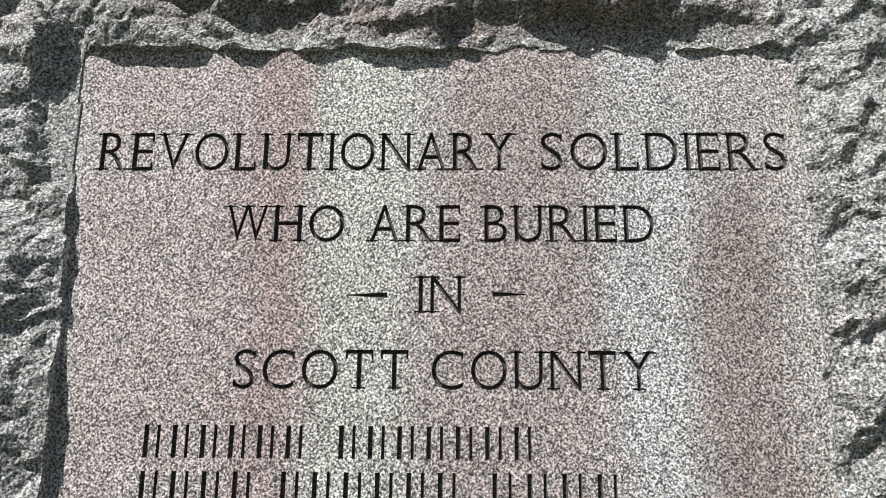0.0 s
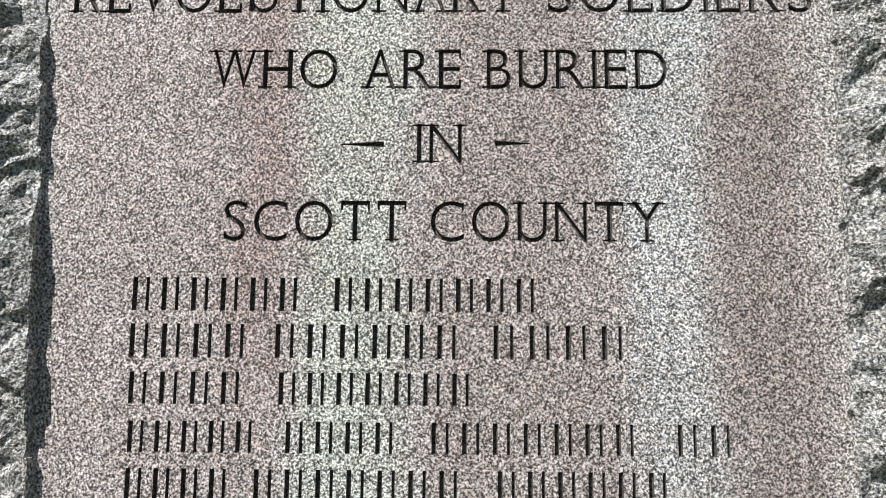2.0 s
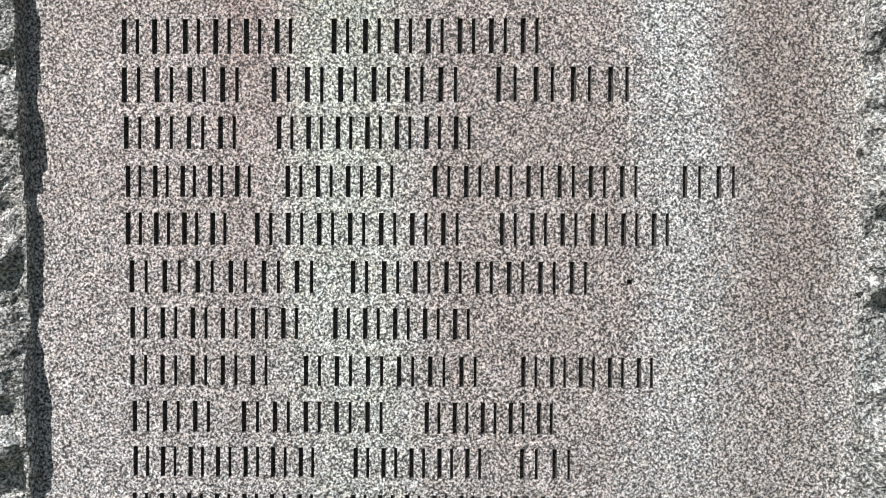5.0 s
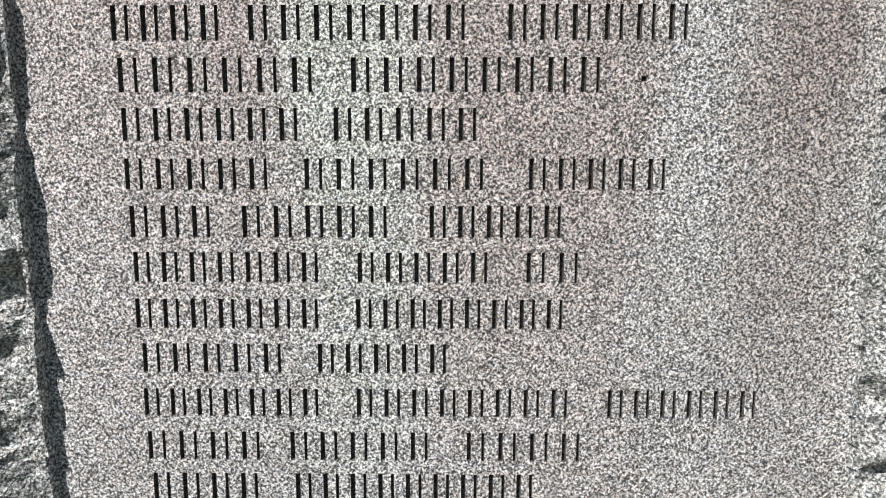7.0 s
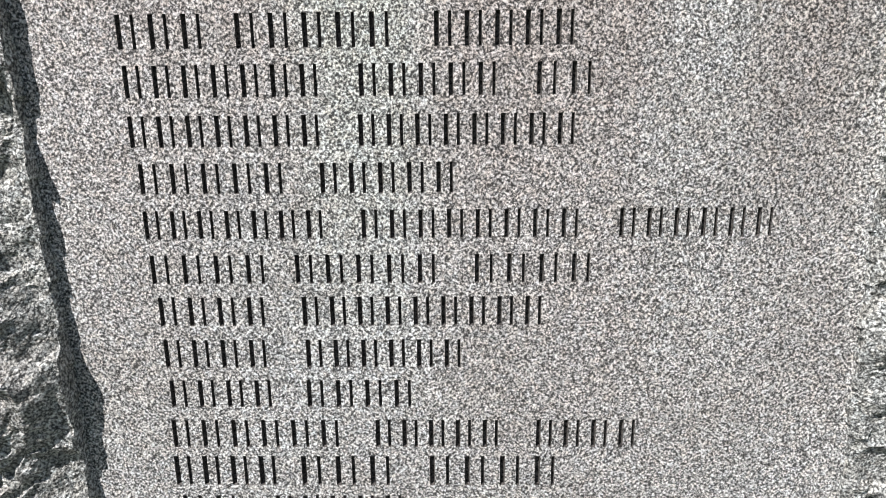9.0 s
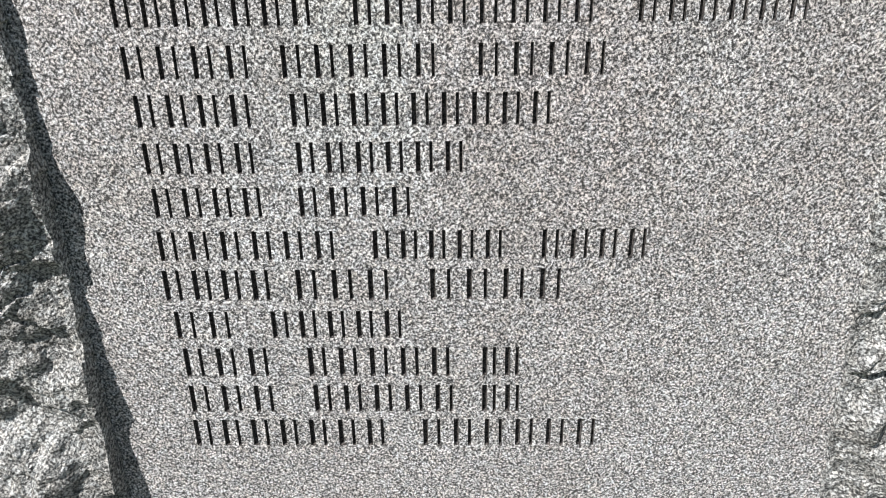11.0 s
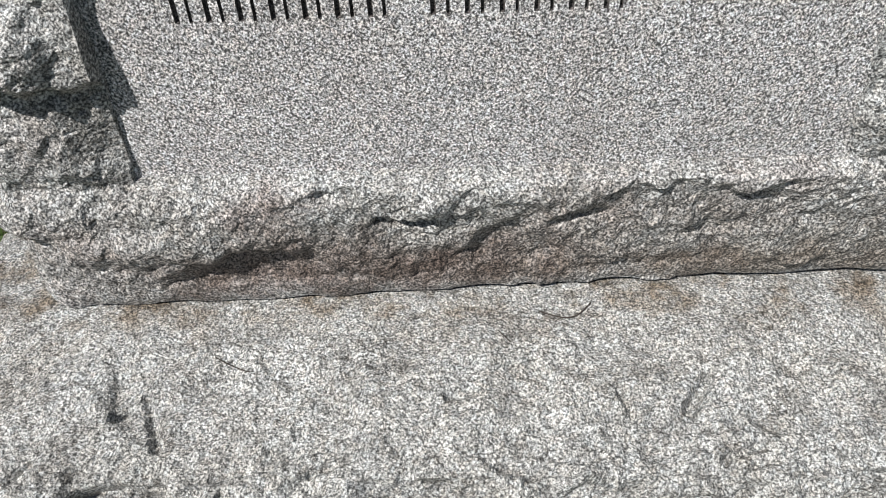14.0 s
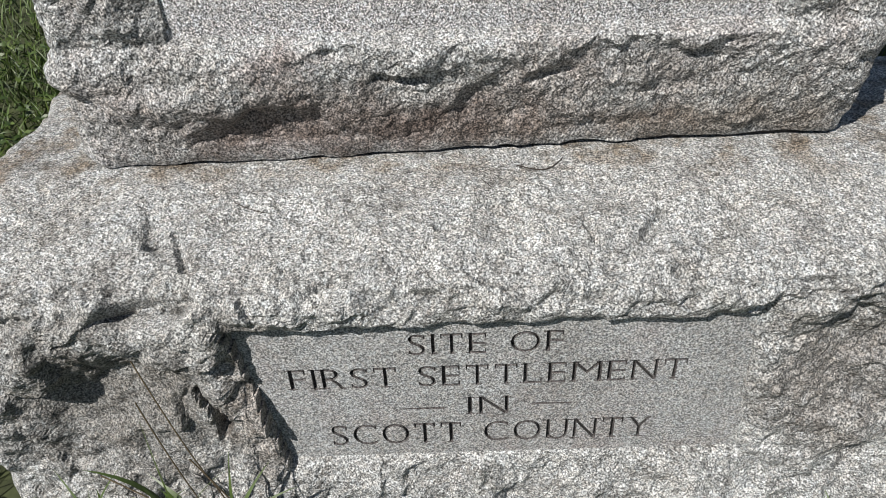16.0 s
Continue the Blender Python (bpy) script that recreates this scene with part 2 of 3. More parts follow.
GRASS = plain("grass_blade", (0.055, 0.092, 0.016), 0.5, 40, 0.3, 1.0)
WEED = plain("weed_leaf", (0.055, 0.085, 0.022), 0.45, 60, 0.25, 1.0)
BARK = plain("twig_bark", (0.035, 0.026, 0.02), 0.9, 300)
STRAW = plain("dry_stem", (0.11, 0.082, 0.045), 0.8, 200)
SOIL = plain("lawn_soil", (0.040, 0.048, 0.016), 0.95, 30, 0.6)
MORTAR = plain("joint_mortar", (0.05, 0.045, 0.04), 0.95, 120, 0.5)


# ---- meshes ----
def mesh_of(name, verts, faces, material, smooth=True):
    me = bpy.data.meshes.new(name)
    me.from_pydata([tuple(v) for v in verts], [], faces)
    me.polygons.foreach_set("use_smooth", [smooth] * len(me.polygons))
    me.materials.append(material)
    me.update()
    return me


def part(name, me, parent, label=""):
    ob = new(name, me)
    ob.parent = parent
    return tagged(ob, label) if label else ob


def lattice(k):
    """Pseudo-random numbers 0..1 from whole-number arrays."""
    k = (k ^ (k >> 13)) * 1274126177 & 0x7FFFFFFF
    k = (k ^ (k >> 16)) * 668265263 & 0x7FFFFFFF
    return ((k ^ (k >> 15)) & 0xFFFFFF) / float(0xFFFFFF)


def key(i, j, k, seed):
    return (i * 73856093 ^ j * 19349663 ^ k * 83492791 ^ seed * 2654435) & 0x7FFFFFFF


def grain(p, scale, seed):
    """Smooth noise -1..1 at points p (n x 3)."""
    q = p * scale
    b = np.floor(q).astype(np.int64)
    f = q - b
    f = f * f * f * (f * (f * 6 - 15) + 10)
    out = 0
    for dx in (0, 1):
        for dy in (0, 1):
            for dz in (0, 1):
                w = ((f[:, 0] if dx else 1 - f[:, 0]) * (f[:, 1] if dy else 1 - f[:, 1]) * (f[:, 2] if dz else 1 - f[:, 2]))
                out = out + w * lattice(key(b[:, 0] + dx, b[:, 1] + dy, b[:, 2] + dz, seed))
    return out * 2 - 1


def fbm(p, scale, seed, octaves=4, fall=0.5):
    out, a = 0, 1.0
    for o in range(octaves):
        out = out + a * grain(p, scale * 2.03 ** o, seed + o)
        a *= fall
    return out


def chips(u, v, size, seed, tilt=0.8, crisp=14.0):
    """Broken facets: every point takes the height of its nearest chip's own tilted plane, eased into the next one over a short slope."""
    a, b = u / size, v / size
    ci, cj = np.floor(a).astype(np.int64), np.floor(b).astype(np.int64)
    total, height = np.zeros(len(u)), np.zeros(len(u))
    for di in (-1, 0, 1):
        for dj in (-1, 0, 1):
            i, j = ci + di, cj + dj
            x, y = i + lattice(key(i, j, 1, seed)), j + lattice(key(i, j, 2, seed))
            d = (a - x) ** 2 + (b - y) ** 2
            h = (lattice(key(i, j, 3, seed)) - 0.5
                 + tilt * (a - x) * (lattice(key(i, j, 4, seed)) - 0.5) * 2 + tilt * (b - y) * (lattice(key(i, j, 5, seed)) - 0.5) * 2)
            w = np.exp(-crisp * d)
            total, height = total + w, height + w * h
    return height / np.maximum(total, 1e-12)


def ease(x, a, b):
    t = np.clip((x - a) / (b - a), 0, 1)
    return t * t * (3 - 2 * t)


def grid_faces(nu, nv, keep=None):
    faces = []
    for i in range(nu - 1):
        for j in range(nv - 1):
            a = i * nv + j
            if keep is None or keep[a] or keep[a + nv] or keep[a + 1] or keep[a + nv + 1]:
                faces.append((a, a + nv, a + nv + 1, a + 1))
    return faces


def resample(points, step):
    """Points along a polyline at an even step, with the outward (right-hand) normal of each."""
    p = np.array(points, float)
    seg = np.linalg.norm(np.diff(p, axis=0), axis=1)
    s = np.concatenate([[0], np.cumsum(seg)])
    t = np.linspace(0, s[-1], int(s[-1] / step) + 1)
    q = np.stack([np.interp(t, s, p[:, 0]), np.interp(t, s, p[:, 1])], 1)
    d = np.gradient(q, axis=0)
    for _ in range(4):
        d[1:-1] = (d[:-2] + d[1:-1] * 2 + d[2:]) / 4
    d /= np.linalg.norm(d, axis=1)[:, None]
    return q, np.stack([d[:, 1], -d[:, 0]], 1)


def rock_noise(p, u, v, seed, big=1.0, fine=1.0):
    """Rock-faced relief in metres, on points p with surface coordinates u, v: large facets, then the crumbly grain of the break."""
    w = fbm(p, 14, seed + 50, 3) * 0.02
    w2 = fbm(p, 17, seed + 60, 3) * 0.02
    large = (0.010 * fbm(p, 6, seed, 2) + 0.017 * chips(u + w * 0.6, v + w2 * 0.6, 0.085, seed, 1.1)
             + 0.0065 * chips(u + w, v - w2, 0.030, seed + 7, 0.9) + 0.0022 * fbm(p, 38, seed + 20, 3))
    small = (0.0016 * chips(u + w * 0.4, v + w2 * 0.4, 0.013, seed + 9, 0.9, 20.0) + 0.0015 * fbm(p, 120, seed + 30, 2)
             + 0.0018 * fbm(p, 55, seed + 40, 2))
    return big * large + fine * small


def scoop(u, v, cu, cv, ru, rv, turn=0.0, sharp=0.25):
    """A spalled hollow: 1 inside, falling to 0 over its rim."""
    c, s = math.cos(turn), math.sin(turn)
    a, b = ((u - cu) * c + (v - cv) * s) / ru, (-(u - cu) * s + (v - cv) * c) / rv
    return 1 - ease(np.sqrt(a * a + b * b), 1 - sharp, 1 + sharp)


def scratch(u, v, a, b, width):
    """1 along the line a-b, 0 beyond width."""
    ax, ay = a
    dx, dy = b[0] - ax, b[1] - ay
    t = np.clip(((u - ax) * dx + (v - ay) * dy) / (dx * dx + dy * dy), 0, 1)
    return 1 - ease(np.hypot(u - ax - t * dx, v - ay - t * dy), 0.2 * width, width)


# ---- ground ----
GROUND = -0.045


def turf(x, y):
    """Height of the soil: a low hump of turf against the pedestal's front left foot."""
    return GROUND + 0.165 * np.exp(-((x + 0.50) / 0.25) ** 2 - ((y + 0.43) / 0.13) ** 2)


xs = np.concatenate([-np.geomspace(60, 1.6, 14), np.linspace(-1.5, 1.5, 40), np.geomspace(1.6, 60, 14)])
ys = np.concatenate([-np.geomspace(60, 1.6, 14), np.linspace(-1.5, 2.5, 50), np.geomspace(2.7, 60, 14)])
gx, gy = (a.ravel() for a in np.meshgrid(xs, ys, indexing="ij"))
gp = np.stack([gx, gy, gx * 0], 1)
ground = new("ground", mesh_of("ground", np.stack([gx, gy, turf(gx, gy) + 0.010 * fbm(gp, 3, 5, 3)], 1), grid_faces(len(xs), len(ys)), SOIL))
tagged(ground, "dark soil of the lawn under the grass", "ground", kind="structure")


# ---- the pedestal ----
pedestal = new("granite_pedestal")
tagged(pedestal, "rough grey granite pedestal with a dressed inscribed plaque", "monument base")
pedestal.location = (0.1, 0.0, GROUND)
PED_INV = Matrix.Translation(pedestal.location).inverted()


def under(ob, inverse):
    ob.matrix_parent_inverse = inverse
    return ob


P_TL, P_TR, P_BR, P_BL = (-0.311, 0.352), (0.352, 0.352), (0.376, 0.083), (-0.268, 0.086)


def plaque_y(z):
    return -0.250 - (0.352 - z) * 0.055


def inside_plaque(x, z):
    """Distance to the plaque's edge, above 0 inside, and the distances left, right, top and bottom."""
    f = (0.352 - z) / 0.267
    left = x - (P_TL[0] + (P_BL[0] - P_TL[0]) * f)
    right = (P_TR[0] + (P_BR[0] - P_TR[0]) * f) - x
    return np.minimum(np.minimum(left, right), np.minimum(0.352 - z, z - 0.085)), left, right, 0.352 - z, z - 0.085


def build_pedestal():
    section = [(0.285, 0.05), (0.275, 0.36), (0.25, 0.425), (0.18, 0.440), (-0.03, 0.441), (-0.10, 0.434), (-0.165, 0.423),
               (-0.215, 0.412), (-0.248, 0.400), (-0.268, 0.383), (-0.275, 0.352), (-0.276, 0.20), (-0.284, 0.06), (-0.300, GROUND - 0.04)]
    q, nrm = resample(section, 0.0036)
    x_line = np.concatenate([np.arange(-0.80, 0.62, 0.0036), np.arange(0.62, 1.02, 0.012)])
    nu, nv = len(x_line), len(q)
    x = np.repeat(x_line, nv)
    y, z = np.tile(q[:, 0], nu), np.tile(q[:, 1], nu)
    ny, nz = np.tile(nrm[:, 0], nu), np.tile(nrm[:, 1], nu)
    v = np.tile(np.arange(nv) * 0.0036, nu)
    p = np.stack([x, y, z], 1)
    front = ease(-y, 0.235, 0.262) * (z < 0.40)
    h = rock_noise(p, x, v, 11, 0.36 + 0.8 * front, 1.0)
    joint = ease(y, -0.12, -0.03)                       # the bed of the upper stone is flat
    h = h * (1 - 0.85 * joint)
    # broad shallow spalls over the top, then hollows and bosses of the broken front
    wv = 0.012 * fbm(p, 20, 19, 3)
    h = h + (0.005 * chips(x + 2 * wv + 0.6 * v, v + 2 * wv - 0.5 * x, 0.11, 23, 0.8) + 0.006 * fbm(p, 11, 25, 2)) * (1 - joint) * (1 - front)
    hollow = scoop(x + wv, z + wv, -0.470, 0.195, 0.128, 0.125, 0.3, 0.28) * front
    across = 0.6 * (x + 0.470) - 0.8 * (z - 0.195)
    h = h * (1 - 0.35 * hollow) - 0.021 * hollow * (1 - 0.9 * ease(across, -0.09, 0.10))
    h = h - 0.030 * scoop(x, z, -0.405, 0.385, 0.06, 0.014, 0.15, 0.4)
    h = h - 0.030 * scoop(x + wv, z + wv, -0.355, 0.205, 0.014, 0.050, 0.12, 0.30) * front
    h = h - 0.024 * scoop(x + 2 * wv, z + 2 * wv, 0.500, 0.270, 0.100, 0.080, 0.3, 0.65) * front
    h = h - 0.016 * scratch(x, z, (0.42, 0.028), (0.62, 0.012), 0.012) * front
    h = h + 0.012 * ease(0.085 - z, 0.0, 0.08) * front
    # crumbled edge between top and front
    brink = np.exp(-((z - 0.388) / 0.020) ** 2) * (y < -0.2)
    h = h + brink * (0.013 * chips(x + wv, 1.6 * v + wv, 0.046, 31, 0.9, 26.0) + 0.006 * chips(x - wv, v + wv, 0.018, 32, 0.9, 26.0) + 0.003 * fbm(p, 45, 33, 2))
    # chips and cracks of the top
    for a, b, w, deep in (((-0.383, -0.150), (-0.357, -0.213), 0.007, 0.006), ((0.149, -0.155), (0.160, -0.185), 0.008, 0.007),
                          ((0.221, -0.180), (0.248, -0.143), 0.010, 0.008), ((-0.512, -0.241), (-0.493, -0.226), 0.006, 0.006),
                          ((-0.19, -0.240), (-0.145, -0.226), 0.006, 0.004), ((0.245, -0.236), (0.285, -0.222), 0.007, 0.005),
                          ((-0.412, -0.176), (-0.404, -0.168), 0.008, 0.006), ((-0.04, -0.160), (-0.015, -0.156), 0.010, 0.005),
                          ((0.29, -0.19), (0.31, -0.20), 0.012, 0.005)):
        h = h - 1.7 * deep * scratch(x, y, a, b, w) * (z > 0.38)
    # the recess of the plaque
    sd, left, right, top, bottom = inside_plaque(x, z)
    wob = 0.006 * fbm(p, 30, 71, 3)
    edge = np.minimum(np.minimum(left, right - wob * 0.4), np.minimum(top + wob * 0.5 - 0.001, bottom))
    near = np.exp(-np.clip(-edge, 0, 1) / 0.018)         # 1 at the plaque's edge, fading away from it
    sides = np.stack([left, right, top, bottom], 1).argmin(1)
    bite = chips(x + wob, z + wob, 0.055, 88, 0.6)
    proud = np.choose(sides, [0.020 + 0.026 * bite, 0.003 + 0.004 * bite, 0.012 + 0.010 * bite, 0.003 + 0 * bite])
    proud = np.maximum(proud, 0.002)
    px, py, pz = x.copy(), y + ny * h, z + nz * h
    want = plaque_y(z) - proud - 0.5 * np.maximum(h, -0.004) * (1 - near)
    blend = near * (z < 0.352 + 0.03) * (y < -0.2) * (edge <= 0)
    py = py * (1 - blend) + want * blend
    inner = (edge > 0) & (y < -0.2)
    py = np.where(inner, plaque_y(z) + 0.012, py)
    # rounded ends
    fall = 0.018 * fbm(p, 9, 83, 3) + 0.010 * chips(y, v, 0.06, 84)
    endl, endr = px - (-0.712 + 0.028 * ease(y, -0.05, 0.2) + fall), 0.98 + fall - px
    for e in (endl, endr):
        cap = 0.44 - 0.50 * (1 - ease(e, -0.045, 0.050)) ** 1.5
        pz = np.minimum(pz, np.where(e < 0.06, cap, 9))
        py = np.where(e < 0.06, np.maximum(py, -0.30 + 0.09 * (1 - ease(e, -0.03, 0.06))), py)
    keep = ~((sd > 0.02) & (y < -0.2))
    return under(part("rough_stone", mesh_of("rough_stone", np.stack([px, py, pz], 1), [f[::-1] for f in grid_faces(nu, nv, keep)], PED, False), pedestal), PED_INV)


build_pedestal()

# ---- the tablet ----
tablet = new("granite_tablet")
tagged(tablet, "tall rock-faced grey granite memorial stone with a carved face", "monument")
tablet.location = (0.0, 0.12, 0.446)
TAB_INV = Matrix.Translation(tablet.location).inverted()
TOP, FOOT = 2.182, 0.620


def face_left(z):
    return np.interp(z, [0.60, 0.75, 1.1, 1.6, 1.9, 2.05, 2.2], [-0.377, -0.371, -0.374, -0.384, -0.396, -0.405, -0.411])


def face_right(z):
    return np.interp(z, [0.60, 0.66, 0.78, 1.2, 1.5, 2.0, 2.2], [0.402, 0.388, 0.379, 0.363, 0.364, 0.374, 0.370])


def build_rim():
    plan = [(-0.500, 0.23), (-0.522, 0.15), (-0.526, 0.03), (-0.520, -0.006), (-0.504, -0.018), (0.508, -0.018), (0.530, -0.005),
            (0.540, 0.03), (0.536, 0.15), (0.520, 0.23)]
    q, nrm = resample(plan, 0.0034)
    z_line = np.arange(0.4485, 2.43, 0.0034)
    nu, nv = len(q), len(z_line)
    x0, y0 = np.repeat(q[:, 0], nv), np.repeat(q[:, 1], nv)
    nx, ny = np.repeat(nrm[:, 0], nv), np.repeat(nrm[:, 1], nv)
    z = np.tile(z_line, nu)
    x0 = x0 * (1 + 0.16 * ease(z, 0.75, 1.5))             # the stone widens upwards
    u = np.repeat(np.arange(nu) * 0.0034, nv)
    p = np.stack([x0, y0, z], 1)
    h, fine = rock_noise(p, u, z, 3, 1.0, 0.0), rock_noise(p, u, z, 3, 0.0, 1.0)
    left, right, top, foot = x0 - face_left(z), face_right(z) - x0, TOP - z, z - FOOT
    wob = 0.004 * fbm(p, 35, 61, 3)
    edge = np.minimum(np.minimum(left, right + wob * 0.5), np.minimum(top + wob * 0.8, foot + wob * 0.15))
    s = np.clip(-edge, 0, 1)
    sides = np.stack([left, right, top, foot], 1).argmin(1)
    # profile away from the dressed face, side by side: how proud the rock stands
    lump = 0.5 + 0.5 * fbm(p, 5, 91, 3)
    wz = 0.012 * fbm(p, 22, 93, 3)
    ledge = ease(z + wz * 0.5, 0.735, 0.750)
    p_left = 0.005 + ledge * (0.003 + 0.008 * lump + 0.009 * (1 - ease(z, 1.05, 1.4)) + 0.013 * chips(u + wz, z + wz, 0.055, 95, 0.5)
                              + (0.006 + 0.010 * ease(z, 1.7, 1.9)) * ease(s, 0.0, 0.06)) + (1 - ledge) * 0.010 * ease(s, 0, 0.06)
    p_left = np.maximum(p_left, 0.003)
    p_right = (0.005 + 0.024 * ease(s, 0.0, 0.10) - 0.012 * ease(s, 0.10, 0.16)
               + 0.014 * chips(u + wz + 0.7 * z, z + wz - 0.5 * u, 0.062, 103, 0.7) * ease(s, -0.004, 0.02))
    p_right = np.maximum(p_right, 0.002)
    p_top = 0.002 + 0.006 * lump + 0.016 * chips(u + wz, z + wz, 0.075, 99, 0.6) * ease(s, -0.02, 0.03) + 0.006 - 0.004 * ease(s, 0.02, 0.08)
    p_top = np.maximum(p_top, 0.002)
    sf = np.clip(FOOT - z, 0, 1)
    west = ease(-x0, -0.35, 0.45)
    run = sf + 0.5 * wz
    p_foot = (0.004 + 0.020 * ease(sf, 0.0, 0.012) + 0.014 * west * ease(run, 0.0, 0.03) - (0.017 - 0.004 * west) * np.clip((run - 0.02) / 0.14, 0, 1)
              + 0.009 * chips(u + 1.5 * wz + 0.5 * z, 1.2 * z + wz, 0.09, 98, 0.8) * ease(sf, 0.0, 0.03))
    prof = np.choose(sides, [p_left, p_right, p_top, p_foot])
    # towards the foot the sides run into its profile
    low = ease(FOOT - z, -0.03, 0.05)
    prof = prof * (1 - low) + p_foot * low
    rough = np.choose(sides, [0.95, 1.0, 0.9, 0.42]) * (1 - 0.45 * low) * (np.choose(sides, [0.3, 0.15, 0.3, 0.06]) + 0.7 * ease(s, 0.0, 0.035))
    d = prof + h * rough + fine * (0.15 + 0.85 * ease(s, 0.0, 0.012)) - 0.018
    # large marks: the boss and the hollow low down beside the face, the spalls of the foot
    d = d + 0.014 * scoop(x0, z, -0.455, 0.79, 0.050, 0.045, 0.2, 0.25)
    d = d + 0.016 * scoop(x0, z, -0.45, 1.12, 0.05, 0.10, 0.1, 0.5)
    # overhangs of the upper border, each with the hollow below it
    for cx, cz, rx, rz, turn, out in ((0.150, 2.196, 0.100, 0.026, 0.05, -0.020), (0.160, 2.250, 0.115, 0.022, 0.10, 0.020),
                                      (-0.235, 2.205, 0.070, 0.026, -0.1, -0.016), (-0.215, 2.262, 0.090, 0.022, -0.1, 0.018),
                                      (-0.425, 2.115, 0.028, 0.085, 0.1, -0.014), (-0.460, 2.205, 0.040, 0.035, 0.4, 0.010),
                                      (0.300, 2.205, 0.05, 0.022, 0.0, -0.010)):
        d = d + out * scoop(x0 + wz, z + wz, cx, cz, rx, rz, turn, 0.3)
    d = d - 0.010 * scratch(x0, z + 0.3 * wz, (-0.172, 0.599), (-0.140, 0.604), 0.013)
    d = d + 0.007 * scoop(x0, z, -0.06, 0.585, 0.055, 0.010, 0.55, 0.5)
    d = d - 0.010 * scratch(x0, z + 0.5 * wz, (-0.115, 0.563), (-0.055, 0.560), 0.009)
    d = d + 0.012 * scoop(x0 + wz, z + wz, -0.34, 0.545, 0.12, 0.022, 0.1, 0.6)
    d = d - 0.010 * scoop(x0 + wz, z + wz, -0.28, 0.488, 0.09, 0.035, 0.25, 0.3)
    d = d - 0.008 * scratch(x0, z + 0.6 * wz, (0.085, 0.556), (0.135, 0.572), 0.014)
    d = d - 0.006 * scratch(x0, z + wz, (-0.03, 0.49), (0.06, 0.57), 0.020)
    d = d - 0.004 * scratch(x0, z + 0.6 * wz, (0.30, 0.590), (0.37, 0.606), 0.010)
    d = d - 0.004 * scratch(x0, z + wz, (0.18, 0.520), (0.30, 0.535), 0.014)
    front = ny < -0.6
    inner = (edge > 0) & front
    d = np.where(front & ~inner, np.maximum(d, np.where(z > 0.60, -0.016, -0.034)), d)
    # the lowest edge sits square over the joint
    d = np.where(front & (z < 0.475), np.maximum(d, -0.011 + 0.022 * west + 0.003 * fbm(p, 12, 96, 2)), d)
    d = d - 0.004 * (1 - ease(z, 0.447, 0.460))
    px, py = x0 + nx * d, y0 + ny * d
    py = np.where(inner, 0.014, py)
    px = np.where(inner, x0, px)
    pz = z + np.where(inner, 0, 0.0035 * fbm(p, 60, 97, 2)) * ease(z, 0.45, 0.47)
    pz = pz + (0.0025 * fbm(p, 24, 101, 3) - 0.003 * west) * (1 - ease(z, 0.449, 0.475))
    verts = np.stack([px, py, pz], 1)
    keep = ~((edge > 0.02) & front)
    faces = grid_faces(nu, nv, keep)
    # close the top with a rough crown
    crown = len(verts)
    verts = np.concatenate([verts, [(0.0, 0.10, 2.47)]])
    faces += [((i + 1) * nv - 1, (i + 2) * nv - 1, crown) for i in range(nu - 1)]
    faces += [(nu * nv - 1, nv - 1, crown)]
    faces += [(j + 1, j, (nu - 1) * nv + j, (nu - 1) * nv + j + 1) for j in range(nv - 1)]
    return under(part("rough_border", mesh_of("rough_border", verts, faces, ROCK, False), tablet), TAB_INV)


build_rim()

# ---- carved writing ----
WIDTHS = dict(R=0.78, E=0.62, V=0.84, O=1.02, L=0.64, U=0.80, T=0.78, I=0.13, N=0.86, A=0.86, Y=0.80, S=0.60, D=0.86, W=1.16, H=0.80,
              B=0.66, C=0.90, F=0.58, M=1.0)
# where each capital carries serifs: x (0..1 of its width) and which end
SERIFS = dict(R="0b 0t 9b", E="0b 0t", V="0t 9t", O="", L="0b 0t", U="0t 9t", T="5b", I="5b 5t", N="0b 0t 9t", A="0b 9b", Y="5b 0t 9t", S="",
              D="0b 0t", W="0t 5t 9t", H="0b 0t 9b 9t", B="0b 0t", C="", F="0b 0t", M="0b 9b 0t 9t")
# small upright ticks at the ends of arms
# the heavy strokes
STEMS = dict(R="0", E="0", L="0", T="5", D="0", H="0 9", B="0", F="0", U="0", M="9", Y="")
TICKS = dict(E="9b 9t", L="9b", T="0t 9t", F="9t", S="0b 9t", C="9t", Z="")


def lay_out(words, z0, z1):
    """Boxes (letter, x0, x1) for words of one line: (text, x0, x1)."""
    cap, out = z1 - z0, []
    for text, x0, x1 in words:
        gap = 0.20
        total = sum(WIDTHS[c] for c in text) + gap * (len(text) - 1)
        k, x = (x1 - x0) / total, x0
        for c in text:
            out.append((c, x, x + WIDTHS[c] * k))
            x += (WIDTHS[c] + gap) * k
    return out


def wedge(x0, x1, z0, z1, deep, inset):
    """A tapered cut: its mouth lies on the face, its floor is deep metres in and narrower by inset all round."""
    i = min(inset, 0.42 * (x1 - x0), 0.42 * (z1 - z0))
    v = []
    for y, k in ((-0.012, 0.0), (-0.0006, 0.0), (deep, i)):
        v += [(x0 + k, y, z0 + k), (x1 - k, y, z0 + k), (x1 - k, y, z1 - k), (x0 + k, y, z1 - k)]
    f = [(0, 1, 2, 3), (11, 10, 9, 8)]
    for b in (0, 4):
        f += [(b + (k + 1) % 4, b + k, b + 4 + k, b + 4 + (k + 1) % 4) for k in range(4)]
    return v, f


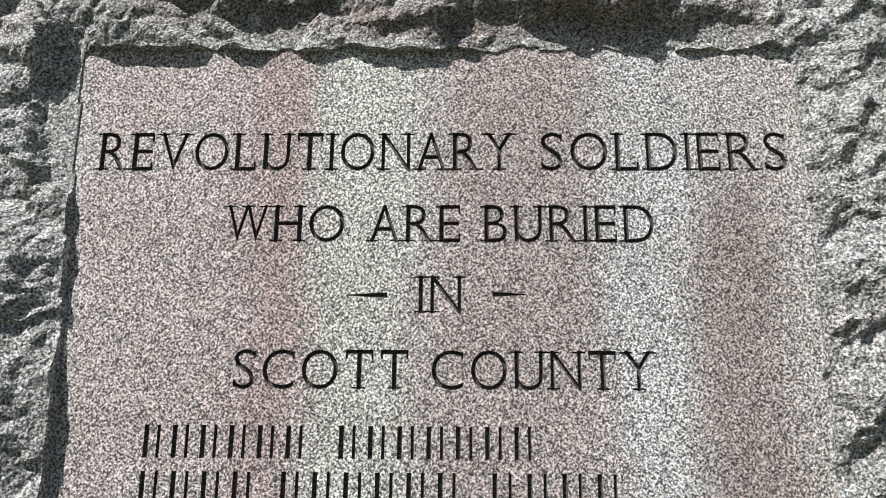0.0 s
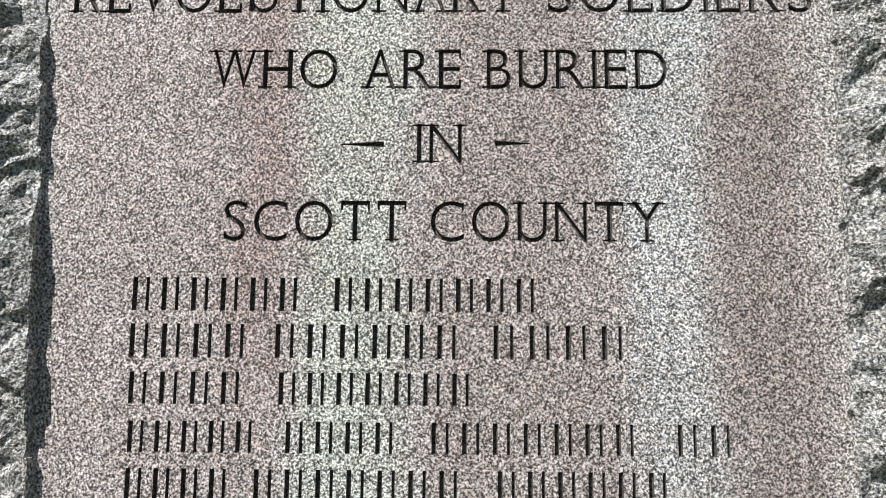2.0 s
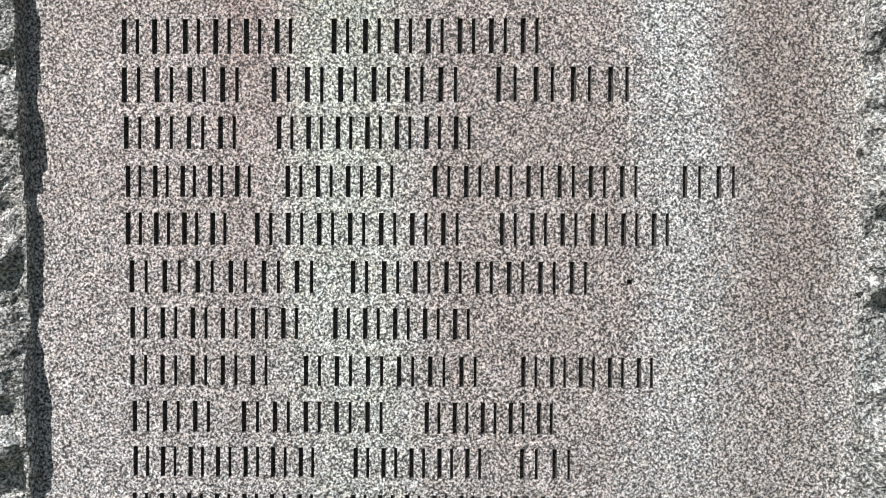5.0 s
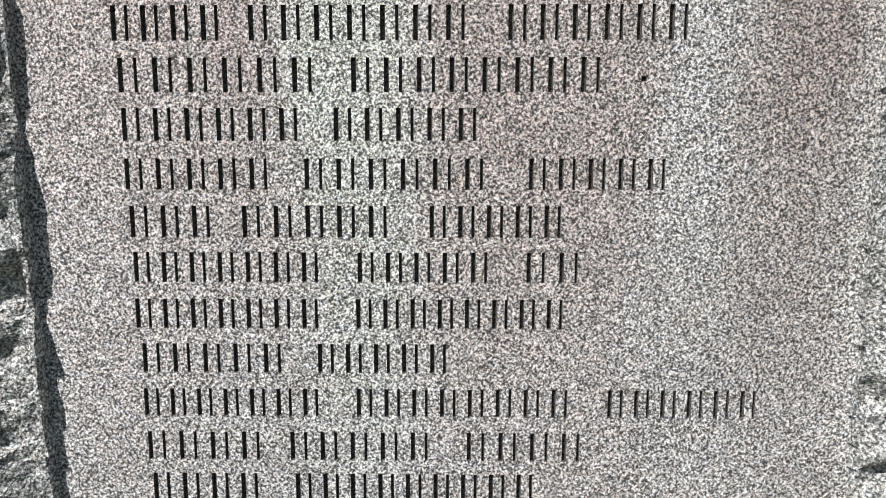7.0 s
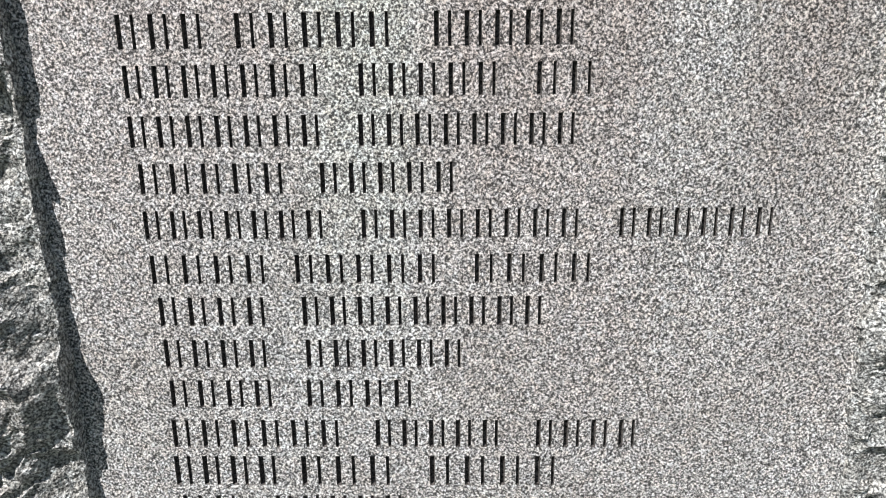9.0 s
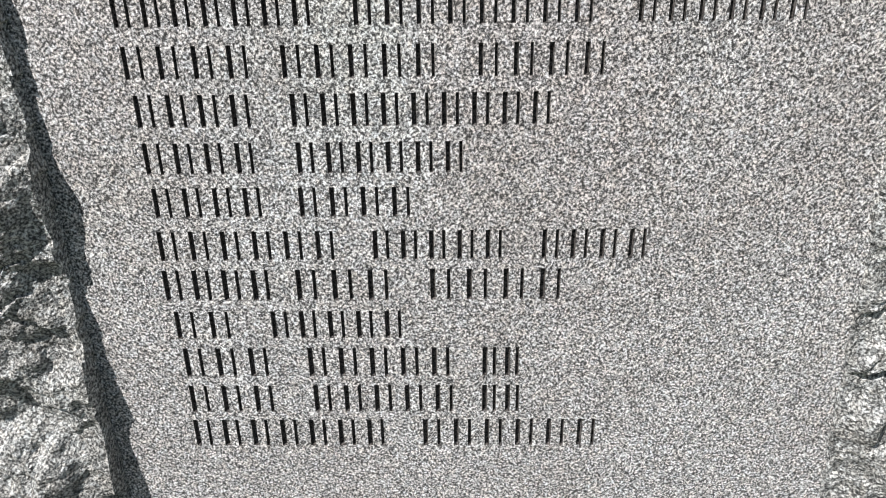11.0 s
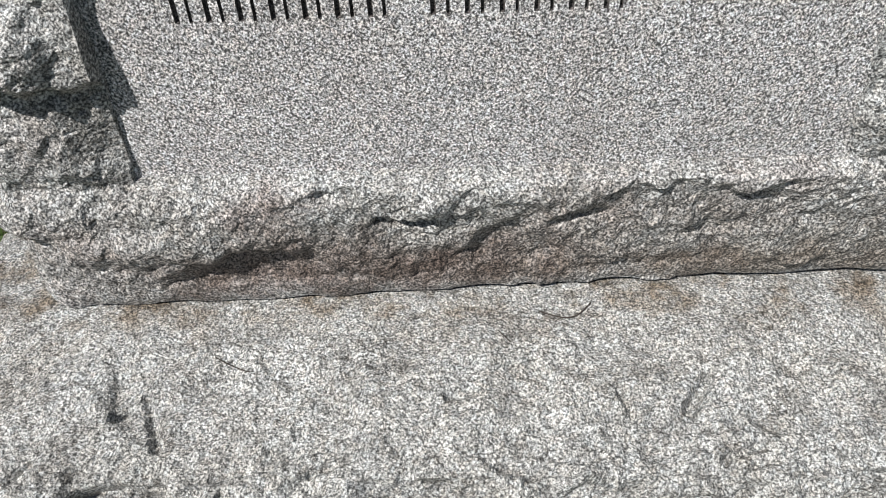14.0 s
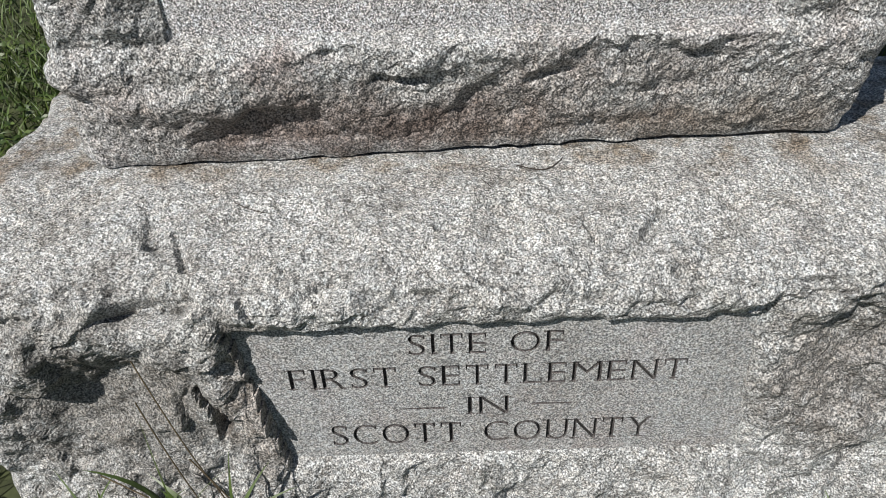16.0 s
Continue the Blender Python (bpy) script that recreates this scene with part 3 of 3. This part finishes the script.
def spike(x0, x1, z, half, deep):
    """A tapering dash, thick at x1 and pointed at x0."""
    v = []
    for y, k in ((-0.0131, 1.0), (-0.0007, 1.0), (deep, 0.35)):
        v += [(x0, y, z - 0.0006 * k), (x1, y, z - half * k), (x1, y, z + half * k), (x0, y, z + 0.0006 * k)]
    if x0 > x1:
        v = [v[b + k] for b in (0, 4, 8) for k in (3, 2, 1, 0)]
    f = [(0, 1, 2, 3), (11, 10, 9, 8)]
    for b in (0, 4):
        f += [(b + (k + 1) % 4, b + k, b + 4 + k, b + 4 + (k + 1) % 4) for k in range(4)]
    return v, f


def joined(pieces):
    verts, faces = [], []
    for v, f in pieces:
        o = len(verts)
        verts += v
        faces += [tuple(i + o for i in q) for q in f]
    return verts, faces


GLYPHS = {}


def make_glyphs():
    """The capitals of the built-in font as tapered solids, in a unit box."""
    texts = {}
    for c in WIDTHS:
        cu = bpy.data.curves.new("glyph", "FONT")
        cu.body, cu.extrude, cu.bevel_depth, cu.bevel_resolution, cu.resolution_u = c, 0.06, 0.018, 0, 4
        cu.offset = -0.025
        texts[c] = new("glyph", cu)
    dg = bpy.context.evaluated_depsgraph_get()
    dg.update()
    for c, ob in texts.items():
        me = bpy.data.meshes.new_from_object(ob.evaluated_get(dg))
        bm = bmesh.new()
        bm.from_mesh(me)
        bmesh.ops.remove_doubles(bm, verts=bm.verts, dist=0.0004)
        bmesh.ops.recalc_face_normals(bm, faces=bm.faces)
        v = np.array([w.co[:] for w in bm.verts])
        bm.verts.index_update()
        f = [tuple(w.index for w in face.verts) for face in bm.faces]
        bm.free()
        lo, hi = v.min(0), v.max(0)
        v[:, :2] = (v[:, :2] - lo[:2]) / (hi - lo)[:2]
        GLYPHS[c] = (v, f)
        cu = ob.data
        bpy.data.objects.remove(ob)
        bpy.data.curves.remove(cu)
        bpy.data.meshes.remove(me)


make_glyphs()


def carve_line(words, z0, z1, deep):
    """Cutters of one line: letters, and the serifs that are cut after them."""
    cap, letters, extras = z1 - z0, [], []
    for c, x0, x1 in lay_out(words, z0, z1):
        v, f = GLYPHS[c]
        w = np.empty_like(v)
        w[:, 0], w[:, 2] = x0 + v[:, 0] * (x1 - x0), z0 + v[:, 1] * cap
        w[:, 1] = np.where(v[:, 2] < -0.07, deep, np.where(v[:, 2] < 0, -0.0008, -0.0113))
        letters.append(([tuple(q) for q in w], f))
        stem = 0.060 * cap
        for mark in SERIFS[c].split():
            t = {"0": 0.0, "5": 0.5, "9": 1.0}[mark[0]]
            cx = x0 + stem + t * (x1 - x0 - 2 * stem) if c != "I" else (x0 + x1) / 2
            zz = z0 + 0.001 if mark[1] == "b" else z1 - 0.001 - 0.05 * cap
            extras.append(wedge(cx - 0.17 * cap, cx + 0.17 * cap, zz, zz + 0.05 * cap, deep * 0.75, 0.0008))
        for mark in STEMS.get(c, "").split():
            t = {"0": 0.0, "5": 0.5, "9": 1.0}[mark]
            cx = x0 + stem + t * (x1 - x0 - 2 * stem) if c != "I" else (x0 + x1) / 2
            extras.append(wedge(cx - 0.0637 * cap, cx + 0.0619 * cap, z0 + 0.0017, z1 - 0.0019, deep * 0.9, 0.0016))
        for mark in TICKS.get(c, "").split():
            cx = x0 + 0.03 * cap if mark[0] == "0" else x1 - 0.03 * cap
            za, zb = (z0 + 0.002, z0 + 0.24 * cap) if mark[1] == "b" else (z1 - 0.24 * cap, z1 - 0.002)
            extras.append(wedge(cx - 0.027 * cap, cx + 0.027 * cap, za, zb, deep * 0.75, 0.0006))
    return letters, extras


def bar_line(z0, z1, *words):
    """A line of the roll as plain upright bars: word by word, (x0, x1)."""
    out, cap = [], z1 - z0
    for x0, x1 in words:
        n = max(2, round((x1 - x0) / (cap * 0.94)))
        cell = (x1 - x0) / n
        for k in range(n):
            a = x0 + k * cell + 0.06 * cell
            out.append(wedge(a, a + 0.155 * cap, z0, z1, 0.0044, 0.0010))
            out.append(wedge(a + 0.46 * cell, a + 0.46 * cell + 0.105 * cap, z0, z1, 0.0038, 0.0007))
    return out


def cutter(name, pieces):
    verts, faces = joined(pieces)
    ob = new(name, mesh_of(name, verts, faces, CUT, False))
    bm = bmesh.new()
    bm.from_mesh(ob.data)
    bmesh.ops.recalc_face_normals(bm, faces=bm.faces)
    bm.to_mesh(ob.data)
    bm.free()
    return ob


def carve(slab, cutters, parent, inverse, name, label, lines):
    """Cuts the letters out of the slab; each mark's groove becomes one part."""
    for c in cutters:
        mod = slab.modifiers.new("carving", "BOOLEAN")
        mod.operation, mod.solver, mod.object, mod.material_mode = "DIFFERENCE", "EXACT", c, "TRANSFER"
        mod.use_self = True
    dg = bpy.context.evaluated_depsgraph_get()
    dg.update()
    done = bpy.data.meshes.new_from_object(slab.evaluated_get(dg))
    for ob in (slab, *cutters):
        bpy.data.objects.remove(ob)
    names = [m.name if m else "" for m in done.materials]
    cut_at = names.index(CUT.name) if CUT.name in names else -1
    co = [v.co[:] for v in done.vertices]
    cuts, rest = [], []
    for f in done.polygons:
        (cuts if f.material_index == cut_at else rest).append(tuple(f.vertices))
    root = {}

    def find(i):
        while root.setdefault(i, i) != i:
            root[i] = root[root[i]]
            i = root[i]
        return i
    for f in cuts:
        for i in f[1:]:
            root[find(i)] = find(f[0])
    groups = {}
    for f in cuts:
        groups.setdefault(find(f[0]), []).append(f)
    base = [m for m in done.materials if m and m.name != CUT.name][0]
    split_at = min(z for z, _ in lines)
    for k, faces in [(-1, rest)] + sorted(groups.items()):
        used = sorted({i for f in faces for i in f})
        place = {old: i for i, old in enumerate(used)}
        middle = sum(co[i][2] for i in used) / len(used)
        kind = name if k < 0 else ("carved_letter" if middle > split_at - 0.004 else "carved_bar")
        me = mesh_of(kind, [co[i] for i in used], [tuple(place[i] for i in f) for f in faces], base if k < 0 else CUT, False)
        under(part(kind, me, parent, label if k < 0 else ""), inverse)


def slab_mesh(name, corners, y_of, thick, nx, nz, material):
    """A slab between four corners (x, z): bottom left, bottom right, top right, top left."""
    bl, br, tr, tl = (np.array(c) for c in corners)
    verts, faces = [], []
    for layer in (0, 1):
        for j in range(nz + 1):
            for i in range(nx + 1):
                s, t = i / nx, j / nz
                c = (bl * (1 - s) + br * s) * (1 - t) + (tl * (1 - s) + tr * s) * t
                verts.append((c[0], y_of(c[1]) + layer * thick, c[1]))
    m = (nx + 1) * (nz + 1)
    for j in range(nz):
        for i in range(nx):
            a = j * (nx + 1) + i
            faces.append((a, a + 1, a + nx + 2, a + nx + 1))
            faces.append((m + a + nx + 1, m + a + nx + 2, m + a + 1, m + a))
    ring = ([i for i in range(nx)] + [j * (nx + 1) + nx for j in range(nz)]
            + [nz * (nx + 1) + i for i in range(nx, 0, -1)] + [j * (nx + 1) for j in range(nz, 0, -1)])
    for a, b in zip(ring, ring[1:] + ring[:1]):
        faces.append((b, a, m + a, m + b))
    return new(name, mesh_of(name, verts, faces, material, False))


def carve_tablet():
    lines, letters, extras = [], [], []
    for z0, z1, words in ((2.041, 2.085, [("REVOLUTIONARY", -0.380, 0.066), ("SOLDIERS", 0.096, 0.357)]),
                          (1.962, 2.003, [("WHO", -0.236, -0.112), ("ARE", -0.085, 0.010), ("BURIED", 0.035, 0.212)]),
                          (1.887, 1.927, [("IN", -0.033, 0.011)]),
                          (1.810, 1.850, [("SCOTT", -0.218, -0.042), ("COUNTY", -0.019, 0.202)])):
        a, b = carve_line(words, z0, z1, 0.0055)
        letters += a
        extras += b
        lines.append((z0, z1))
    letters += [spike(-0.107, -0.065, 1.906, 0.0032, 0.004), spike(0.077, 0.043, 1.907, 0.0030, 0.004)]
    roll = [
        (1.743, 1.775, [(-0.304, -0.135), (-0.111, 0.090)]),
        (1.699, 1.731, [(-0.304, -0.183), (-0.166, 0.017), (0.039, 0.174)]),
        (1.656, 1.686, [(-0.302, -0.186), (-0.161, 0.028)]),
        (1.612, 1.641, [(-0.300, -0.174), (-0.153, -0.042), (-0.018, 0.180), (0.208, 0.269)]),
        (1.568, 1.598, [(-0.300, -0.196), (-0.181, 0.018), (0.043, 0.208)]),
        (1.524, 1.554, [(-0.297, -0.114), (-0.093, 0.135)]),
        (1.482, 1.511, [(-0.296, -0.129), (-0.109, 0.028)]),
        (1.439, 1.467, [(-0.296, -0.157), (-0.136, 0.035), (0.063, 0.194)]),
        (1.396, 1.425, [(-0.294, -0.210), (-0.193, -0.051), (-0.025, 0.103)]),
        (1.355, 1.383, [(-0.293, -0.115), (-0.090, 0.038), (0.062, 0.121)]),
        (1.312, 1.340, [(-0.294, -0.116), (-0.092, 0.106)]),
        (1.270, 1.298, [(-0.290, -0.150), (-0.128, 0.001)]),
    ]
    roll += [
        (1.228, 1.255, [(-0.291, -0.118), (-0.093, 0.113), (0.139, 0.285)]),
        (1.185, 1.213, [(-0.290, -0.172), (-0.156, -0.015), (0.009, 0.127)]),
        (1.143, 1.172, [(-0.287, -0.176), (-0.152, 0.082)]),
        (1.100, 1.129, [(-0.287, -0.178), (-0.151, 0.007)]),
        (1.058, 1.087, [(-0.286, -0.176), (-0.153, -0.040)]),
        (1.014, 1.044, [(-0.289, -0.112), (-0.088, 0.043), (0.069, 0.176)]),
        (0.971, 1.004, [(-0.291, -0.178), (-0.164, -0.061), (-0.036, 0.103)]),
        (0.928, 0.959, [(-0.287, -0.219), (-0.192, -0.053)]),
        (0.883, 0.917, [(-0.285, -0.187), (-0.160, -0.005), (0.015, 0.060)]),
        (0.839, 0.872, [(-0.286, -0.186), (-0.158, -0.002), (0.015, 0.062)]),
        (0.795, 0.829, [(-0.288, -0.075), (-0.047, 0.146)]),
    ]
    for z0, z1, words in roll:
        letters += bar_line(z0, z1, *words)
    letters += [wedge(0.160, 0.165, 1.533, 1.538, 0.004, 0.001)]
    slab = slab_mesh("face", ((-0.425, 0.600), (0.43, 0.600), (0.43, 2.215), (-0.425, 2.215)), lambda z: 0.0, 0.02, 5, 34, FACE)
    carve(slab, [cutter("letters", letters), cutter("serifs", extras)], tablet, TAB_INV, "dressed_face",
          "fine-grained grey granite face with rusty run-off streaks", lines)


def carve_plaque():
    lines, letters, extras = [], [], []
    for z0, z1, words in ((0.287, 0.324, [("SITE", -0.085, 0.016), ("OF", 0.047, 0.115)]),
                          (0.227, 0.266, [("FIRST", -0.248, -0.104), ("SETTLEMENT", -0.075, 0.281)]),
                          (0.167, 0.204, [("IN", -0.010, 0.046)]),
                          (0.108, 0.152, [("SCOTT", -0.205, -0.020), ("COUNTY", 0.012, 0.247)])):
        a, b = carve_line(words, z0, z1, 0.0060)
        letters += a
        extras += b
        lines.append((z0, z1))
    letters += [spike(-0.113, -0.043, 0.183, 0.0026, 0.005), spike(0.146, 0.078, 0.186, 0.0026, 0.005)]
    # cut where the plaque stands, following its slight rake
    moved = [([(x, y + plaque_y(z), z) for x, y, z in v], f) for v, f in letters]
    moved2 = [([(x, y + plaque_y(z), z) for x, y, z in v], f) for v, f in extras]
    slab = slab_mesh("plaque", ((-0.30, 0.070), (0.40, 0.070), (0.375, 0.368), (-0.335, 0.368)), plaque_y, 0.012, 6, 8, PLAQUE)
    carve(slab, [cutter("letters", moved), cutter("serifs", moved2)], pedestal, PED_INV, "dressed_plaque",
          "dressed grey granite plaque sunk in the rough front", lines)


carve_tablet()
carve_plaque()

# ---- joint between the stones ----
bm = bmesh.new()
bmesh.ops.create_cube(bm, size=1, matrix=Matrix.Translation((0.014, 0.105, 0.4435)) @ Matrix.Diagonal((0.99, 0.20, 0.012, 1)))
bmesh.ops.bevel(bm, geom=bm.edges[:], offset=0.003, segments=2, affect="EDGES")
bed = bpy.data.meshes.new("mortar_bed")
bm.to_mesh(bed)
bm.free()
bed.materials.append(MORTAR)
under(part("mortar_bed", bed, tablet, "thin dark mortar joint"), TAB_INV)


# ---- grass and weeds ----
def blade(base, heading, length, width, lean, curl, steps=4):
    """One arched leaf: strip of vertices that narrows to a point."""
    d = np.array([math.cos(heading), math.sin(heading), 0.0])
    side = np.array([-d[1], d[0], 0.0])
    side = side + np.array([0, 0, 0.9 * math.sin(heading * 7.0)])
    side /= np.linalg.norm(side)
    pos, angle, left, right = np.array(base, float), lean, [], []
    for k in range(steps + 1):
        t = k / steps
        w = width * 0.5 * (1 - t ** 2.2) * (0.65 + 0.7 * min(t * 3, 1) * 0.5)
        left.append(pos - side * w + np.array([0, 0, w * 0.35]))
        right.append(pos + side * w + np.array([0, 0, w * 0.35]))
        pos = pos + (d * math.sin(angle) + np.array([0, 0, math.cos(angle)])) * length / steps
        angle += curl / steps
    return left, right


def leaves(name, rows, material):
    verts, faces = [], []
    for row in rows:
        left, right = blade(*row)
        o, n = len(verts), len(left)
        for a, b in zip(left, right):
            verts += [a, b]
        faces += [(o + 2 * k, o + 2 * k + 1, o + 2 * k + 3, o + 2 * k + 2) for k in range(n - 1)]
    return mesh_of(name, verts, faces, material)


rng = random.Random(4)


def lawn_spot(spread):
    """A spot on the lawn, thinning out away from the monument."""
    while True:
        x, y = rng.gauss(-0.35, spread), rng.gauss(0.35, spread)
        if not (-0.79 < x < 1.03 and -0.33 < y < 0.32):
            return x, y


rows = []
for k in range(46000):
    x, y = lawn_spot(1.15)
    front = y < -0.33                                   # trodden short before the stone
    tall = rng.uniform(0.03, 0.08) if front else rng.uniform(0.05, 0.15) * (0.8 + 0.5 * noise.noise((x * 4, y * 4, 0)))
    rows.append(((x, y, float(turf(x, y)) - 0.01), rng.uniform(0, 6.283), tall,
                 rng.uniform(0.003, 0.007), rng.uniform(0.1, 0.7), rng.uniform(0.3, 1.5)))
grass = new("lawn_grass", leaves("lawn_grass", rows, GRASS))
tagged(grass, "unmown green lawn grass around the monument", "grass", kind="stuff")

rows = []
for k in range(3200):
    x, y = lawn_spot(1.1)
    if y < -0.33:
        continue
    z = GROUND + rng.uniform(0.03, 0.09)
    for j in range(3):
        rows.append(((x, y, z), rng.uniform(0, 6.283), rng.uniform(0.014, 0.03), rng.uniform(0.009, 0.018), 1.2, rng.uniform(0.1, 0.6), 3))
clover = new("clover_leaves", leaves("clover_leaves", rows, WEED))
tagged(clover, "small broad clover leaves among the grass", "clover", kind="stuff")


def tuft(x, y, blades, seed, label):
    r = random.Random(seed)
    thing = new("grass_tuft")
    thing.location = (x, y, float(turf(x, y)) - 0.008)
    tagged(thing, label, "grass", group="grass tufts at the foot of the pedestal")
    for heading, length, width, lean, curl in blades:
        me = leaves("leaf", [((r.uniform(-0.012, 0.012), r.uniform(-0.012, 0.012), 0), heading, 0.85 * length, 0.62 * width, lean, curl, 9)], WEED)
        part("leaf", me, thing)
    return thing


def stem(name, points, radius, material, parent):
    cu = bpy.data.curves.new(name, "CURVE")
    cu.dimensions, cu.bevel_depth, cu.bevel_resolution = "3D", radius, 1
    sp = cu.splines.new("NURBS")
    sp.points.add(len(points) - 1)
    for pt, c in zip(sp.points, points):
        pt.co = (*c, 1)
    sp.use_endpoint_u, sp.order_u = True, 3
    cu.materials.append(material)
    ob = new(name, cu)
    dg = bpy.context.evaluated_depsgraph_get()
    dg.update()
    me = bpy.data.meshes.new_from_object(ob.evaluated_get(dg))
    bpy.data.objects.remove(ob)
    bpy.data.curves.remove(cu)
    me.name = name
    out = new(name, me)
    out.parent = parent
    return out


tuft(-0.410, -0.375, [(3.30, 0.23, 0.018, -0.15, 1.25), (2.75, 0.17, 0.015, -0.1, 1.1), (3.8, 0.14, 0.014, 0.1, 1.3), (0.6, 0.15, 0.010, 0.3, 1.2), (3.6, 0.16, 0.011, 0.6, 1.2),
                      (1.5, 0.30, 0.006, 0.02, 0.1), (5.3, 0.13, 0.014, 0.6, 1.2), (0.1, 0.15, 0.015, 0.5, 1.3), (4.3, 0.12, 0.016, 0.7, 1.0)], 1,
     "green broad-bladed grass tuft against the pedestal")
tuft(-0.345, -0.370, [(0.3, 0.15, 0.011, 0.3, 1.3), (2.6, 0.19, 0.017, 0.3, 1.2), (1.6, 0.17, 0.014, 0.1, 0.8), (4.6, 0.13, 0.012, 0.6, 0.9),
                      (5.6, 0.14, 0.012, 0.7, 0.9), (3.6, 0.15, 0.012, 0.6, 1.0), (0.9, 0.16, 0.013, 0.4, 0.9)], 2,
     "leafy green grass tuft against the pedestal")
tuft(-0.520, -0.372, [(0.9, 0.12, 0.008, 0.3, 1.0), (2.4, 0.13, 0.008, 0.3, 1.2), (4.0, 0.10, 0.008, 0.5, 1.0), (0.1, 0.12, 0.007, 0.5, 1.0)], 3,
     "small sparse grass tuft against the pedestal")
stalks = new("dry_grass_stalks")
stalks.location = (-0.345, -0.372, float(turf(-0.345, -0.372)) - 0.004)
tagged(stalks, "thin dry grass stalks leaning on the pedestal's front", "grass stalks")
stem("stalk", [(0.03, 0, 0), (0.02, -0.005, 0.11), (-0.01, 0.0, 0.22), (-0.04, 0.02, 0.36)], 0.0009, STRAW, stalks)
stem("stalk", [(0.0, 0, 0), (-0.03, 0.0, 0.14), (-0.05, 0.01, 0.30)], 0.0009, STRAW, stalks)
stem("stalk", [(0.05, 0, 0), (0.03, -0.01, 0.12), (-0.01, 0.0, 0.20)], 0.0010, STRAW, stalks)
stem("stalk", [(-0.01, 0, 0), (-0.06, -0.01, 0.12), (-0.13, 0.0, 0.17)], 0.0010, STRAW, stalks)


def rest_on(mesh, x, y):
    """Height of the stone under (x, y)."""
    hit = BVHTree.FromPolygons([v.co[:] for v in mesh.vertices], [tuple(f.vertices) for f in mesh.polygons]).ray_cast((x, y, 1.0), (0, 0, -1))
    return hit[0].z


stone = next(o for o in pedestal.children if o.name.startswith("rough_stone")).data
twig = new("fallen_twig")
twig.location = (0.080, -0.050, rest_on(stone, 0.080, -0.050))
tagged(twig, "thin dark curved twig lying on the pedestal", "twig", group="twigs on the pedestal")
arc = [(0.068, -0.052), (0.085, -0.060), (0.105, -0.062), (0.120, -0.053), (0.131, -0.040)]
stem("twig_stem", [(x - 0.080, y + 0.050, rest_on(stone, x, y) + 0.0016 - twig.location.z) for x, y in arc], 0.0008, BARK, twig)
for label, ends in (("short dark needle of a twig on the pedestal", ((-0.312, -0.103), (-0.268, -0.124))),
                    ("short dark scrap of twig on the pedestal", ((0.018, -0.080), (0.031, -0.095)))):
    (xa, ya), (xb, yb) = ends
    scrap = new("fallen_twig")
    scrap.location = (xa, ya, rest_on(stone, xa, ya))
    tagged(scrap, label, "twig", group="twigs on the pedestal")
    stem("twig_stem", [(x - xa, y - ya, rest_on(stone, x, y) + 0.0012 - scrap.location.z)
                       for x, y in ((xa, ya), ((xa + xb) / 2, (ya + yb) / 2 - 0.002), (xb, yb))], 0.0007, BARK, scrap)
